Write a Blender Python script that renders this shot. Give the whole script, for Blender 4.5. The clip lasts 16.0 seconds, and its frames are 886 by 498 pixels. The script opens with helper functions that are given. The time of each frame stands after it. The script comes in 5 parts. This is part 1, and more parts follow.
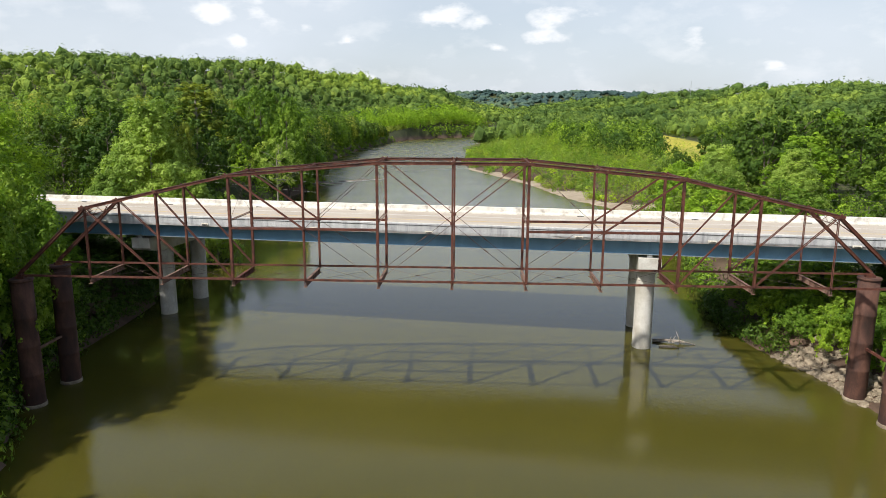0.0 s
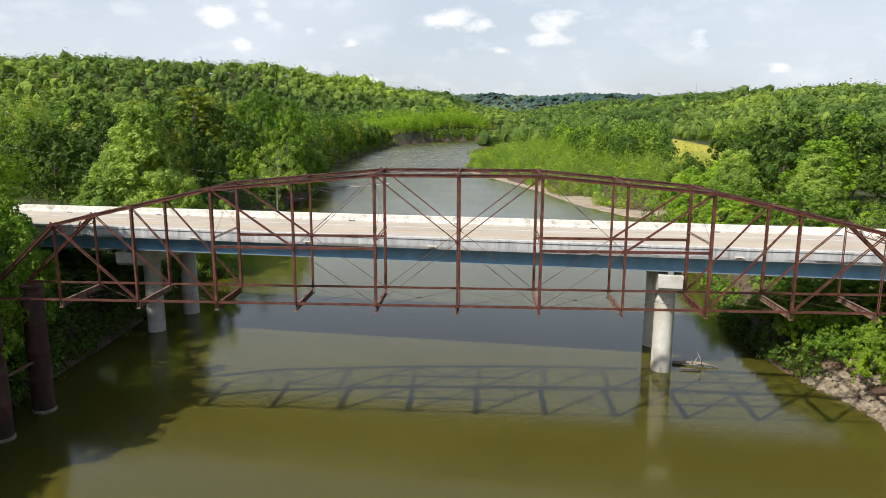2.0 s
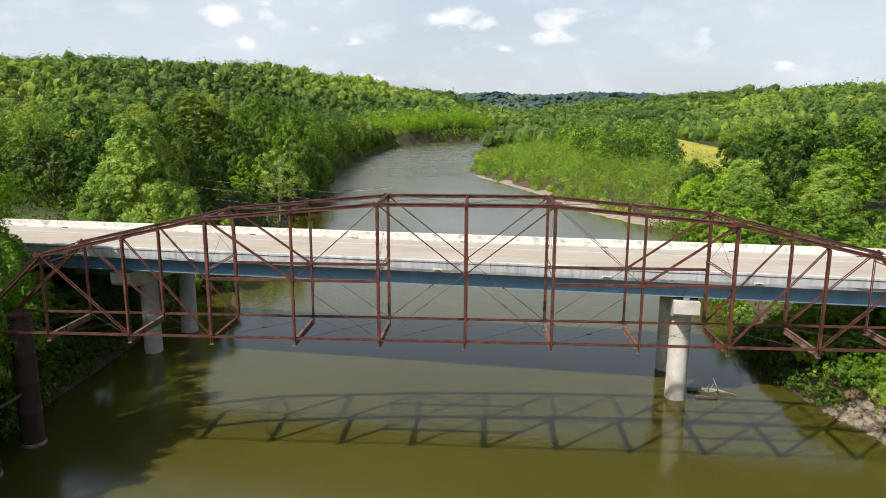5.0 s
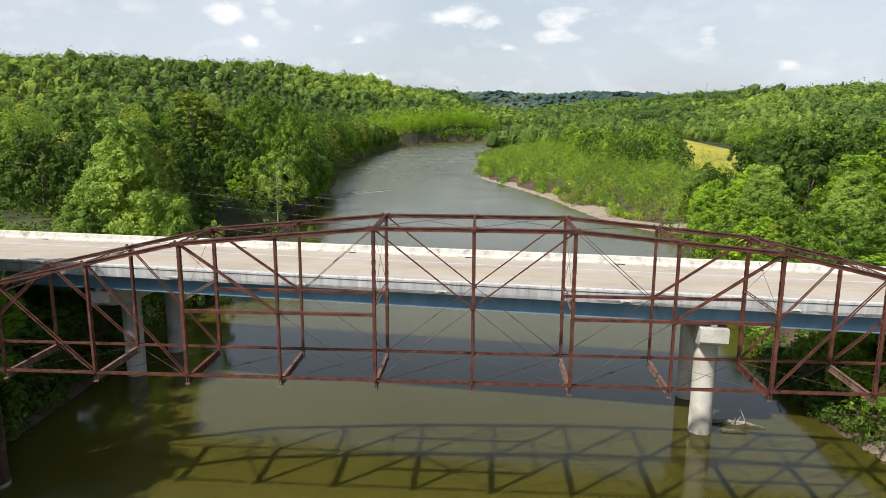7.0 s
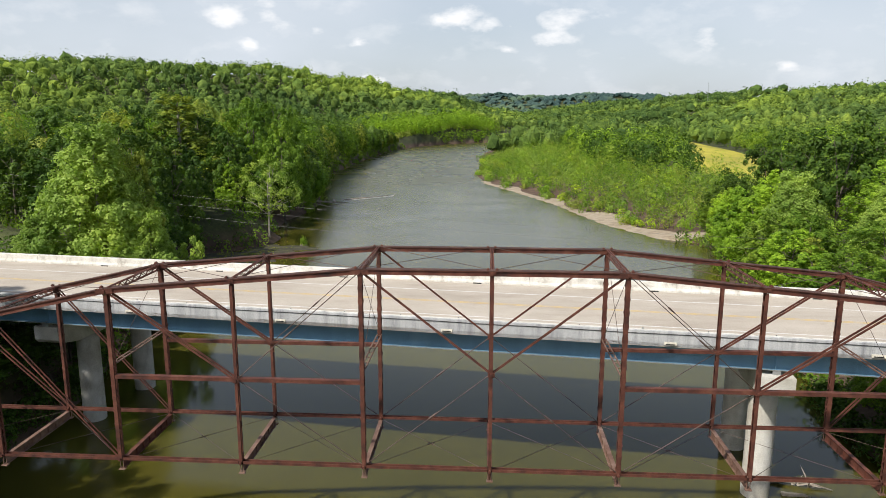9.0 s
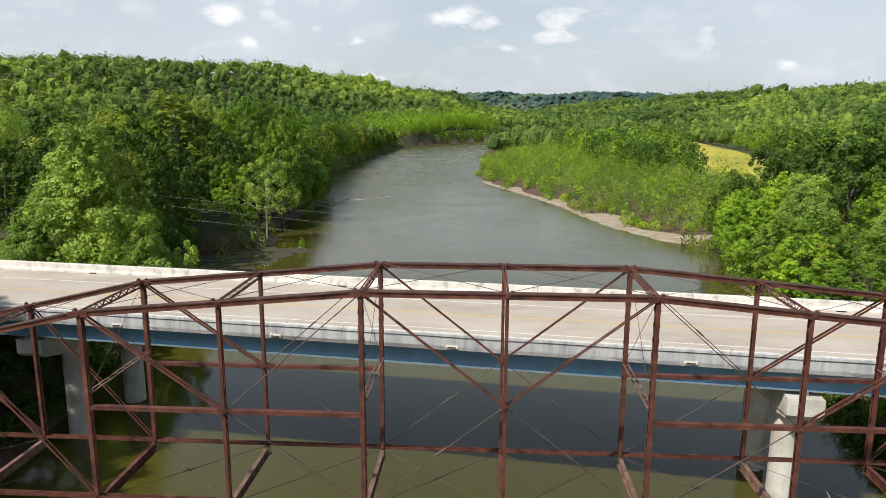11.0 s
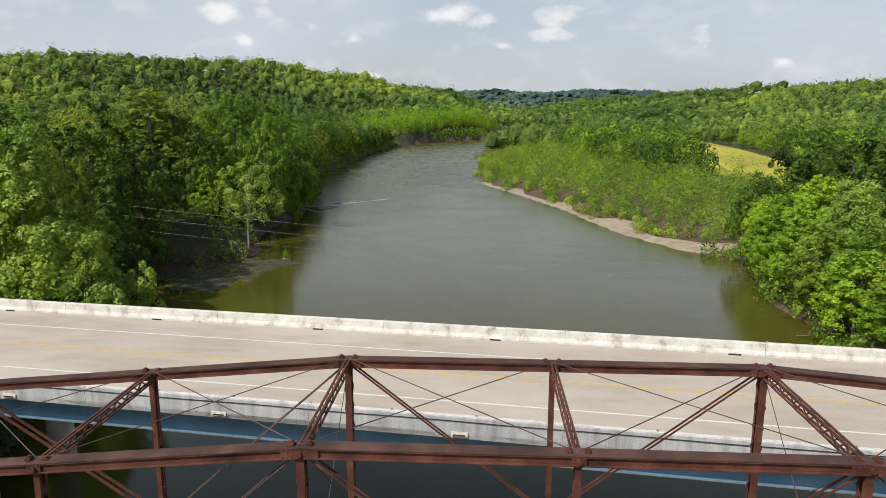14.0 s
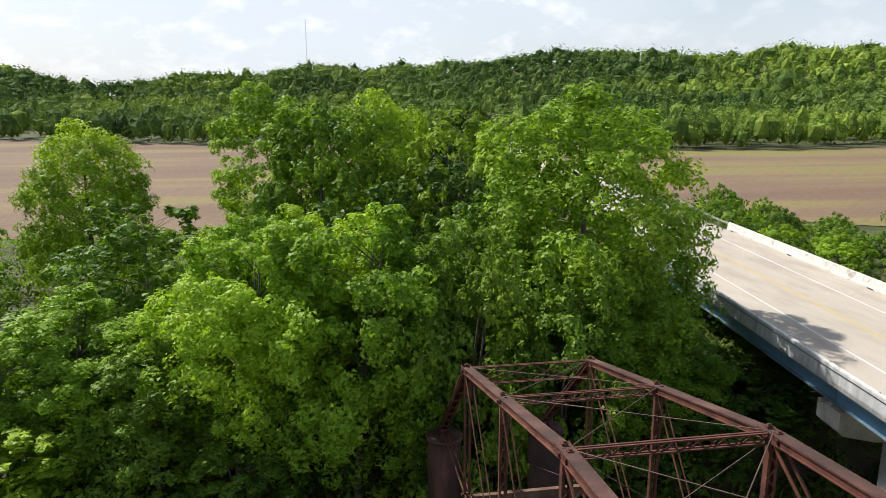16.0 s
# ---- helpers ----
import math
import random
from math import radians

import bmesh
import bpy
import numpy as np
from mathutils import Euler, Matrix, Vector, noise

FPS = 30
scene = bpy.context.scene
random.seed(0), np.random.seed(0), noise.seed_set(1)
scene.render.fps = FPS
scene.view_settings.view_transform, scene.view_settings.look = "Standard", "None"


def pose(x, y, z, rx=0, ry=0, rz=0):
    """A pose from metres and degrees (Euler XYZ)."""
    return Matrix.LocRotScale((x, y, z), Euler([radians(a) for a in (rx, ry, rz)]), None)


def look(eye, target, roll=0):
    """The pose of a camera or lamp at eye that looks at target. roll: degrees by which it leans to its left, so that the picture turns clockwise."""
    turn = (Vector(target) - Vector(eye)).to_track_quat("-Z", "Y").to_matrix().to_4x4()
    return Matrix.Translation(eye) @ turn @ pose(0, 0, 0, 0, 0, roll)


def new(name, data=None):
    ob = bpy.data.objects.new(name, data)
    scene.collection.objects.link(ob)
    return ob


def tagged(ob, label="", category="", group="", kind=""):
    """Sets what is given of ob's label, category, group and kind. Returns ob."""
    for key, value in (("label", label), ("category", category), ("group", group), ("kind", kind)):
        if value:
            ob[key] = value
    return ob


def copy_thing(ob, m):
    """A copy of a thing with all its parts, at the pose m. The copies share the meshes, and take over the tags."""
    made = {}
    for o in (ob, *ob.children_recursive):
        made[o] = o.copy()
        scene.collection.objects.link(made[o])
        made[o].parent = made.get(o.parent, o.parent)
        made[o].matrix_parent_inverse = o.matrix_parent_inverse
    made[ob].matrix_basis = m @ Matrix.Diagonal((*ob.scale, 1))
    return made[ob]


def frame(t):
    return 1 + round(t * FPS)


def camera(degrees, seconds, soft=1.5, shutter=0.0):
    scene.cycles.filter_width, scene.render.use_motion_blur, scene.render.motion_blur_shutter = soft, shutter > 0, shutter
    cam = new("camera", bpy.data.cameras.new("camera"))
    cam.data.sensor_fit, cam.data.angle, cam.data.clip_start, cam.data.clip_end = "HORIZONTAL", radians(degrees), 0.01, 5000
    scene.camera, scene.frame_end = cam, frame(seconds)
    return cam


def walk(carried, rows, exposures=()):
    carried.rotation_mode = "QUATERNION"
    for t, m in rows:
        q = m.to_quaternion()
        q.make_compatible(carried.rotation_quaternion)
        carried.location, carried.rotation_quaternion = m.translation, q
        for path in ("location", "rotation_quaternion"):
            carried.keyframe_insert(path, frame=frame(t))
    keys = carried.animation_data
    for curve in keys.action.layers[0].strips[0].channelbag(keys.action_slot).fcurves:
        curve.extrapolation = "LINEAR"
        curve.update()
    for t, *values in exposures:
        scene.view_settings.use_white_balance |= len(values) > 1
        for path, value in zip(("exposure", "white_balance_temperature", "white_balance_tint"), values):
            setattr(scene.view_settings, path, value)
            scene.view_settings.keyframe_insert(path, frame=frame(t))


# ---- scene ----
cam = camera(65.8, 16.0, soft=0.4)
PATH = [
    (0, (1.663, -51.405, 12.707), (1.573, -49.444, 12.322), 0.3),
    (1, (1.674, -49.758, 12.914), (1.576, -47.798, 12.53), 0.2),
    (2, (1.412, -46.361, 12.987), (1.31, -44.399, 12.61), 0.2),
    (3, (1.275, -44.477, 13.426), (1.166, -42.518, 13.041), 0.2),
    (4, (1.182, -44.197, 14.015), (1.072, -42.237, 13.636), 0.3),
    (6.4, (0.793, -40.403, 15.446), (0.676, -38.444, 15.061), 0.0),
    (7, (0.624, -38.09, 15.498), (0.503, -36.131, 15.113), 0.3),
    (8, (0.163, -32.996, 15.502), (0.041, -31.037, 15.119), 0.2),
    (8.5, (-0.041, -30.457, 15.495), (-0.165, -28.497, 15.118), 0.2),
    (9, (-0.366, -28.59, 15.66), (-0.487, -26.63, 15.281), 0.1),
    (9.2, (-0.437, -28.046, 15.67), (-0.56, -26.085, 15.297), 0.2),
    (11.4, (-1.002, -24.819, 15.964), (-1.121, -22.86, 15.58), 0.2),
    (12, (-1.106, -22.876, 15.767), (-1.23, -20.916, 15.391), 0.2),
    (12.5, (-1.322, -20.95, 15.881), (-1.439, -18.991, 15.496), 0.2),
    (13, (-1.529, -18.422, 15.852), (-1.646, -16.463, 15.467), 0.1),
    (13.5, (-1.731, -15.75, 15.801), (-1.848, -13.791, 15.419), 0.2),
    (14, (-2.044, -13.003, 16.0), (-2.153, -11.044, 15.611), 0.12),
    (14.5, (-2.339, -10.019, 16.08), (-2.448, -8.059, 15.699), 0.2),
    (14.8, (-2.442, -8.641, 16.029), (-2.551, -6.68, 15.648), 0.2),
    (15, (-2.554, -7.864, 15.996), (-2.93, -5.937, 15.614), 0.4),
    (15.2, (-2.664, -7.234, 15.993), (-3.524, -5.471, 15.606), 0.6),
    (15.3, (-2.738, -6.922, 15.989), (-3.817, -5.285, 15.597), 0.8),
    (15.5, (-2.951, -6.272, 16.0), (-4.387, -4.939, 15.599), 0.5),
    (15.7, (-3.209, -5.788, 15.946), (-4.92, -4.836, 15.535), 0.7),
    (16, (-3.531, -5.095, 15.935), (-5.46, -4.779, 15.51), -0.1),
]
walk(cam, [(t, look(eye, target, roll)) for t, eye, target, roll in PATH],
     [(0.0, 0.25), (12.0, 0.08), (13.8, -0.04), (14.6, -0.18), (15.2, -0.20), (15.6, -0.05), (16.0, 0.34)])

# ---------------------------------------------------------------- light
world = bpy.data.worlds.new("sky")
scene.world = world
world.use_nodes = True
wn, wl = world.node_tree.nodes, world.node_tree.links
wn.clear()
CUMULUS = ((-0.371, 0.140, 0.032, 0.018), (-0.306, 0.145, 0.026, 0.020), (-0.241, 0.121, 0.012, 0.010), (-0.340, 0.103, 0.014, 0.009), (-0.182, 0.101, 0.015, 0.007), (-0.042, 0.138, 0.030, 0.020), (0.010, 0.125, 0.042, 0.011),
           (0.107, 0.133, 0.052, 0.014), (0.088, 0.104, 0.034, 0.012), (0.305, 0.110, 0.020, 0.016), (0.413, 0.070, 0.015, 0.007), (-0.170, 0.052, 0.022, 0.006), (0.030, 0.093, 0.018, 0.008))
SUN_WAY = Vector((0.672, 0.634, -1.0)).normalized()      # the way the sunlight goes
SUN_EL = math.asin(-SUN_WAY.z)
SUN_ROT = math.atan2(-SUN_WAY.x, -SUN_WAY.y)
sky = wn.new("ShaderNodeTexSky")
sky.sky_type, sky.sun_disc = "NISHITA", False
sky.sun_elevation, sky.sun_rotation = SUN_EL, SUN_ROT
sky.air_density, sky.dust_density, sky.ozone_density = 1.0, 2.2, 1.0
coord = wn.new("ShaderNodeTexCoord")
stretch = wn.new("ShaderNodeMapping")
stretch.inputs["Scale"].default_value = (1.0, 1.0, 2.0)
wl.new(coord.outputs["Generated"], stretch.inputs["Vector"])
puffs = wn.new("ShaderNodeTexNoise")
puffs.inputs["Scale"].default_value, puffs.inputs["Detail"].default_value = 17.0, 9.0
puffs.inputs["Roughness"].default_value = 0.55
wl.new(stretch.outputs["Vector"], puffs.inputs["Vector"])


def sky_math(op, a, b=None, c=None):
    """One arithmetic node of the sky."""
    k = wn.new("ShaderNodeMath")
    k.operation = op
    for socket, v in zip(k.inputs, (a, b, c)):
        if hasattr(v, "links"):
            wl.new(v, socket)
        elif v is not None:
            socket.default_value = v
    return k.outputs[0]


# small fair-weather cumulus over the valley: slope of the sight line sideways and up, half width, half height
split = wn.new("ShaderNodeSeparateXYZ")
wl.new(coord.outputs["Generated"], split.inputs[0])
ahead = sky_math("MAXIMUM", split.outputs["Y"], 0.05)
side_slope, up_slope = sky_math("DIVIDE", split.outputs["X"], ahead), sky_math("DIVIDE", split.outputs["Z"], ahead)
nearest = None
for cu, cv, cw, ch in CUMULUS:
    across, above = sky_math("MULTIPLY_ADD", side_slope, 1 / cw, -cu / cw), sky_math("MULTIPLY_ADD", up_slope, 1 / ch, -cv / ch)
    reach = sky_math("SQRT", sky_math("ADD", sky_math("MULTIPLY", across, across), sky_math("MULTIPLY", above, above)))
    nearest = reach if nearest is None else sky_math("MINIMUM", nearest, reach)
lumpy = sky_math("MULTIPLY_ADD", puffs.outputs["Fac"], 4.4, -1.25)
heap = sky_math("SUBTRACT", lumpy, nearest)
# elsewhere thin broken cloud
spread = sky_math("MULTIPLY_ADD", puffs.outputs["Fac"], 4.0, -2.05)
behind = sky_math("LESS_THAN", split.outputs["Y"], 0.35)
drift = sky_math("MULTIPLY_ADD", behind, 0.35, 0.34)
puff_ramp = wn.new("ShaderNodeValToRGB")
puff_ramp.color_ramp.elements[0].position, puff_ramp.color_ramp.elements[1].position = 0.0, 1.0
wl.new(sky_math("MAXIMUM", heap, sky_math("MULTIPLY", spread, drift)), puff_ramp.inputs["Fac"])
veil = wn.new("ShaderNodeTexNoise")
veil.inputs["Scale"].default_value, veil.inputs["Detail"].default_value = 2.6, 7.0
wl.new(stretch.outputs["Vector"], veil.inputs["Vector"])
veil_ramp = wn.new("ShaderNodeValToRGB")
veil_ramp.color_ramp.elements[0].position, veil_ramp.color_ramp.elements[1].position = 0.30, 0.72
wl.new(veil.outputs["Fac"], veil_ramp.inputs["Fac"])
veil_mix = wn.new("ShaderNodeMixRGB")
veil_mix.inputs["Color2"].default_value = (5.9, 6.4, 7.05, 1)
veil_amount = wn.new("ShaderNodeMath")
veil_amount.operation = "MULTIPLY_ADD"
veil_amount.inputs[1].default_value, veil_amount.inputs[2].default_value = 0.40, 0.55
wl.new(veil_ramp.outputs["Color"], veil_amount.inputs[0])
high = wn.new("ShaderNodeSeparateXYZ")
wl.new(coord.outputs["Generated"], high.inputs[0])
thin = wn.new("ShaderNodeMapRange")                     # the haze thins out towards the zenith
thin.inputs["From Min"].default_value, thin.inputs["From Max"].default_value = 0.18, 0.55
thin.inputs["To Min"].default_value, thin.inputs["To Max"].default_value = 1.0, 0.12
wl.new(high.outputs["Z"], thin.inputs["Value"])
veil_thin = wn.new("ShaderNodeMath")
veil_thin.operation = "MULTIPLY"
wl.new(veil_amount.outputs[0], veil_thin.inputs[0])
wl.new(thin.outputs[0], veil_thin.inputs[1])
wl.new(veil_thin.outputs[0], veil_mix.inputs["Fac"])
wl.new(sky.outputs["Color"], veil_mix.inputs["Color1"])
puff_mix = wn.new("ShaderNodeMixRGB")
puff_mix.inputs["Color2"].default_value = (8.4, 8.45, 8.6, 1)
low = wn.new("ShaderNodeMapRange")                      # cumulus stays low over the horizon
low.inputs["From Min"].default_value, low.inputs["From Max"].default_value = 0.17, 0.32
low.inputs["To Min"].default_value, low.inputs["To Max"].default_value = 1.0, 0.0
wl.new(high.outputs["Z"], low.inputs["Value"])
puff_low = wn.new("ShaderNodeMath")
puff_low.operation = "MULTIPLY"
wl.new(puff_ramp.outputs["Color"], puff_low.inputs[0])
wl.new(low.outputs[0], puff_low.inputs[1])
wl.new(puff_low.outputs[0], puff_mix.inputs["Fac"])
wl.new(veil_mix.outputs["Color"], puff_mix.inputs["Color1"])
back = wn.new("ShaderNodeBackground")
back.inputs["Strength"].default_value = 0.112
wl.new(puff_mix.outputs["Color"], back.inputs["Color"])
wl.new(back.outputs["Background"], wn.new("ShaderNodeOutputWorld").inputs["Surface"])

sun_lamp = bpy.data.lights.new("sun", "SUN")
sun_lamp.energy, sun_lamp.angle, sun_lamp.color = 5.0, radians(1.0), (1.0, 0.95, 0.87)
sun = new("sun", sun_lamp)
sun.rotation_euler = SUN_WAY.to_track_quat("-Z", "Y").to_euler()
sun.location = (0, 0, 300)


# ---------------------------------------------------------------- materials
def material(name):
    m = bpy.data.materials.new(name)
    m.use_nodes = True
    n, l = m.node_tree.nodes, m.node_tree.links
    return m, n, l, n["Principled BSDF"]


def noise_node(n, l, scale, detail=4.0, rough=0.55, vector=None):
    t = n.new("ShaderNodeTexNoise")
    t.inputs["Scale"].default_value, t.inputs["Detail"].default_value, t.inputs["Roughness"].default_value = scale, detail, rough
    if vector is None:
        vector = n.new("ShaderNodeNewGeometry").outputs["Position"]
    l.new(vector, t.inputs["Vector"])
    return t.outputs["Fac"]


def ramp_node(n, l, fac, stops):
    r = n.new("ShaderNodeValToRGB")
    els = r.color_ramp.elements
    while len(els) < len(stops):
        els.new(0.5)
    for e, (p, c) in zip(els, stops):
        e.position, e.color = p, (*c, 1)
    l.new(fac, r.inputs["Fac"])
    return r.outputs["Color"]


def mix_node(n, l, a, b, fac, blend="MIX"):
    m = n.new("ShaderNodeMixRGB")
    m.blend_type = blend
    for socket, v in (("Fac", fac), ("Color1", a), ("Color2", b)):
        if hasattr(v, "links"):
            l.new(v, m.inputs[socket])
        elif isinstance(v, tuple):
            m.inputs[socket].default_value = (*v, 1)
        else:
            m.inputs[socket].default_value = v
    return m.outputs["Color"]


def stretched(n, l, sx, sy, sz):
    g = n.new("ShaderNodeNewGeometry")
    m = n.new("ShaderNodeMapping")
    m.inputs["Scale"].default_value = (sx, sy, sz)
    l.new(g.outputs["Position"], m.inputs["Vector"])
    return m.outputs["Vector"]


def bump_node(n, l, b, height, strength, distance=0.02):
    u = n.new("ShaderNodeBump")
    u.inputs["Strength"].default_value, u.inputs["Distance"].default_value = strength, distance
    l.new(height, u.inputs["Height"])
    l.new(u.outputs["Normal"], b.inputs["Normal"])


def surface(name, stops, scale=3.0, fine=30.0, rough=0.8, metal=0.0, bump=0.3, vector=None, wide=None):
    """Two scales of variation: a coarse colour ramp, and a finer speckle multiplied in."""
    m, n, l, b = material(name)
    v = stretched(n, l, *vector) if vector else None
    c = ramp_node(n, l, noise_node(n, l, scale, 5.0, 0.6, v), stops)
    f = noise_node(n, l, fine, 3.0, 0.6)
    c = mix_node(n, l, c, ramp_node(n, l, f, ((0.25, (0.72, 0.72, 0.72)), (0.75, (1.15, 1.15, 1.15)))), 1.0, "MULTIPLY")
    if wide:
        c = mix_node(n, l, c, ramp_node(n, l, noise_node(n, l, wide[0], 4.0), ((0.35, wide[1]), (0.65, (1, 1, 1)))), 1.0, "MULTIPLY")
    l.new(c, b.inputs["Base Color"])
    b.inputs["Roughness"].default_value, b.inputs["Metallic"].default_value = rough, metal
    bump_node(n, l, b, f, bump)
    return m


def foliage(name, dark, mid, light, through_light=0.30, rough=0.5):
    """Leaf colour varies leaf by leaf and tree by tree; part of the light comes through the leaf."""
    m, n, l, b = material(name)
    g, o = n.new("ShaderNodeNewGeometry"), n.new("ShaderNodeObjectInfo")
    c = ramp_node(n, l, g.outputs["Random Per Island"], ((0.0, dark), (0.5, mid), (1.0, light)))
    tree = ramp_node(n, l, o.outputs["Random"], ((0.0, (0.86, 0.90, 0.86)), (0.5, (1, 1, 1)), (1.0, (1.22, 1.10, 0.95))))
    c = mix_node(n, l, c, tree, 1.0, "MULTIPLY")
    c = mix_node(n, l, c, ramp_node(n, l, noise_node(n, l, 0.12, 2.0, 0.45), ((0.32, (0.62, 0.70, 0.70)), (0.5, (0.95, 0.97, 0.95)), (0.68, (1.28, 1.20, 1.05)))), 1.0, "MULTIPLY")
    l.new(c, b.inputs["Base Color"])
    b.inputs["Roughness"].default_value = rough
    b.inputs["Specular IOR Level"].default_value = 0.12
    t = n.new("ShaderNodeBsdfTranslucent")
    l.new(mix_node(n, l, c, (1.25, 1.35, 0.55), 1.0, "MULTIPLY"), t.inputs["Color"])
    x = n.new("ShaderNodeMixShader")
    x.inputs["Fac"].default_value = through_light
    l.new(b.outputs["BSDF"], x.inputs[1])
    l.new(t.outputs["BSDF"], x.inputs[2])
    l.new(x.outputs["Shader"], n["Material Output"].inputs["Surface"])
    return m


RUST = surface("rusted_red_paint", ((0.25, (0.020, 0.009, 0.007)), (0.42, (0.074, 0.022, 0.013)), (0.58, (0.124, 0.039, 0.023)), (0.82, (0.195, 0.092, 0.058))), 1.6, 26, 0.75, 0.1, 0.4)
RUST_TOP = surface("faded_red_cover_plate", ((0.3, (0.030, 0.015, 0.011)), (0.52, (0.076, 0.033, 0.023)), (0.7, (0.128, 0.066, 0.048)), (0.85, (0.22, 0.155, 0.12))), 0.9, 30, 0.8, 0.1, 0.3)
RUST_PALE = surface("weathered_pale_rust", ((0.3, (0.098, 0.045, 0.030)), (0.55, (0.180, 0.105, 0.075)), (0.8, (0.270, 0.188, 0.143))), 1.6, 25, 0.8, 0.1, 0.3)
ROD = surface("rusted_iron_rod", ((0.3, (0.045, 0.028, 0.022)), (0.6, (0.12, 0.075, 0.058)), (0.85, (0.22, 0.16, 0.13))), 0.8, 20, 0.7, 0.2, 0.2)
PILLAR = surface("rusted_pillar_shell", ((0.25, (0.016, 0.010, 0.008)), (0.48, (0.060, 0.026, 0.018)), (0.66, (0.120, 0.054, 0.036)), (0.9, (0.26, 0.18, 0.14))), 0.9, 14, 0.85, 0.05, 0.5, (1, 1, 0.35))
CONCRETE = surface("pale_weathered_concrete", ((0.25, (0.32, 0.305, 0.27)), (0.42, (0.53, 0.515, 0.47)), (0.7, (0.66, 0.65, 0.61))), 0.8, 16, 0.9, 0, 0.3, (1, 1, 0.4), (0.55, (0.70, 0.67, 0.62)))
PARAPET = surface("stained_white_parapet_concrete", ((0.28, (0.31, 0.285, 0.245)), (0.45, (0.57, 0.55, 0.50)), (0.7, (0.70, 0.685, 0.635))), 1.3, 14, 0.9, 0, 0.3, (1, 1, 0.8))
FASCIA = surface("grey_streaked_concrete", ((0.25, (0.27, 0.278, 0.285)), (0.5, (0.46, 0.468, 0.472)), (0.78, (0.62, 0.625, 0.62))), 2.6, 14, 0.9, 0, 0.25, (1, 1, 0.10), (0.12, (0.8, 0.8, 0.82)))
DECK = surface("worn_tan_concrete_deck", ((0.25, (0.36, 0.315, 0.26)), (0.5, (0.45, 0.40, 0.335)), (0.8, (0.51, 0.46, 0.395))), 0.55, 22, 0.92, 0, 0.15, (0.35, 1, 1), (0.08, (0.9, 0.89, 0.88)))
WHITE_LINE = surface("white_road_paint", ((0.3, (0.561, 0.552, 0.527)), (0.6, (0.680, 0.680, 0.663))), 2.0, 20, 0.8, 0, 0.1)
YELLOW_LINE = surface("worn_yellow_road_paint", ((0.3, (0.496, 0.344, 0.128)), (0.6, (0.592, 0.432, 0.176))), 2.0, 20, 0.8, 0, 0.1)
BLUE = surface("chalky_blue_girder_paint", ((0.25, (0.098, 0.195, 0.285)), (0.55, (0.135, 0.262, 0.375)), (0.8, (0.19, 0.32, 0.43))), 0.7, 18, 0.55, 0, 0.08, (1, 1, 0.3), (0.12, (0.82, 0.84, 0.86)))
GALV = surface("dull_galvanised_steel", ((0.3, (0.32, 0.33, 0.33)), (0.7, (0.50, 0.51, 0.51))), 3.0, 25, 0.5, 0.7, 0.1)
WIRE = surface("aluminium_wire", ((0.3, (0.10, 0.10, 0.095)), (0.7, (0.17, 0.17, 0.165))), 1.0, 10, 0.5, 0.4, 0.0)
BARK = surface("grey_brown_bark", ((0.3, (0.06, 0.048, 0.036)), (0.6, (0.15, 0.125, 0.10)), (0.85, (0.27, 0.24, 0.20))), 2.5, 18, 0.95, 0, 0.8, (1, 1, 0.25))
PALE_BARK = surface("pale_bark", ((0.3, (0.18, 0.155, 0.12)), (0.6, (0.33, 0.30, 0.25)), (0.85, (0.48, 0.45, 0.40))), 2.0, 18, 0.95, 0, 0.6, (1, 1, 0.25))
DRIFT = surface("bleached_driftwood", ((0.3, (0.187, 0.153, 0.119)), (0.7, (0.391, 0.348, 0.289))), 2.0, 24, 0.95, 0, 0.5)
ROCK = surface("pale_tan_riprap_stone", ((0.3, (0.125, 0.098, 0.066)), (0.55, (0.250, 0.205, 0.145)), (0.8, (0.36, 0.305, 0.225))), 1.6, 9, 0.95, 0, 0.8)
POLE = surface("grey_weathered_pole_wood", ((0.3, (0.22, 0.20, 0.18)), (0.7, (0.40, 0.38, 0.34))), 3.0, 30, 0.95, 0, 0.4, (1, 1, 0.1))
# near-black for the conduit, and painted in place of shade inside the drains
DARK = surface("drain_shade_and_conduit_dark", ((0.3, (0.015, 0.015, 0.014)), (0.7, (0.03, 0.03, 0.028))), 3.0, 30, 0.9, 0, 0.1)
OUTLET = surface("cream_painted_outlet", ((0.3, (0.468, 0.433, 0.357)), (0.7, (0.637, 0.603, 0.510))), 4.0, 30, 0.7, 0, 0.1)
MUD = surface("wet_mud_with_scum", ((0.25, (0.020, 0.018, 0.011)), (0.48, (0.042, 0.038, 0.020)), (0.62, (0.070, 0.066, 0.034)), (0.8, (0.12, 0.115, 0.062))), 0.9, 3.0, 0.75, 0, 0.6)
SAND = surface("pale_river_sand", ((0.25, (0.204, 0.156, 0.102)), (0.5, (0.313, 0.258, 0.184)), (0.8, (0.408, 0.360, 0.279))), 0.5, 4.0, 0.95, 0, 0.5)
LEAF_BRIGHT = foliage("bright_spring_leaves", (0.180, 0.298, 0.026), (0.268, 0.412, 0.036), (0.370, 0.520, 0.054), 0.38)
LEAF_FRESH = foliage("fresh_green_leaves", (0.138, 0.244, 0.022), (0.210, 0.342, 0.032), (0.305, 0.446, 0.048), 0.36)
LEAF_MID = foliage("mid_green_leaves", (0.092, 0.170, 0.020), (0.148, 0.248, 0.029), (0.220, 0.330, 0.044), 0.34)
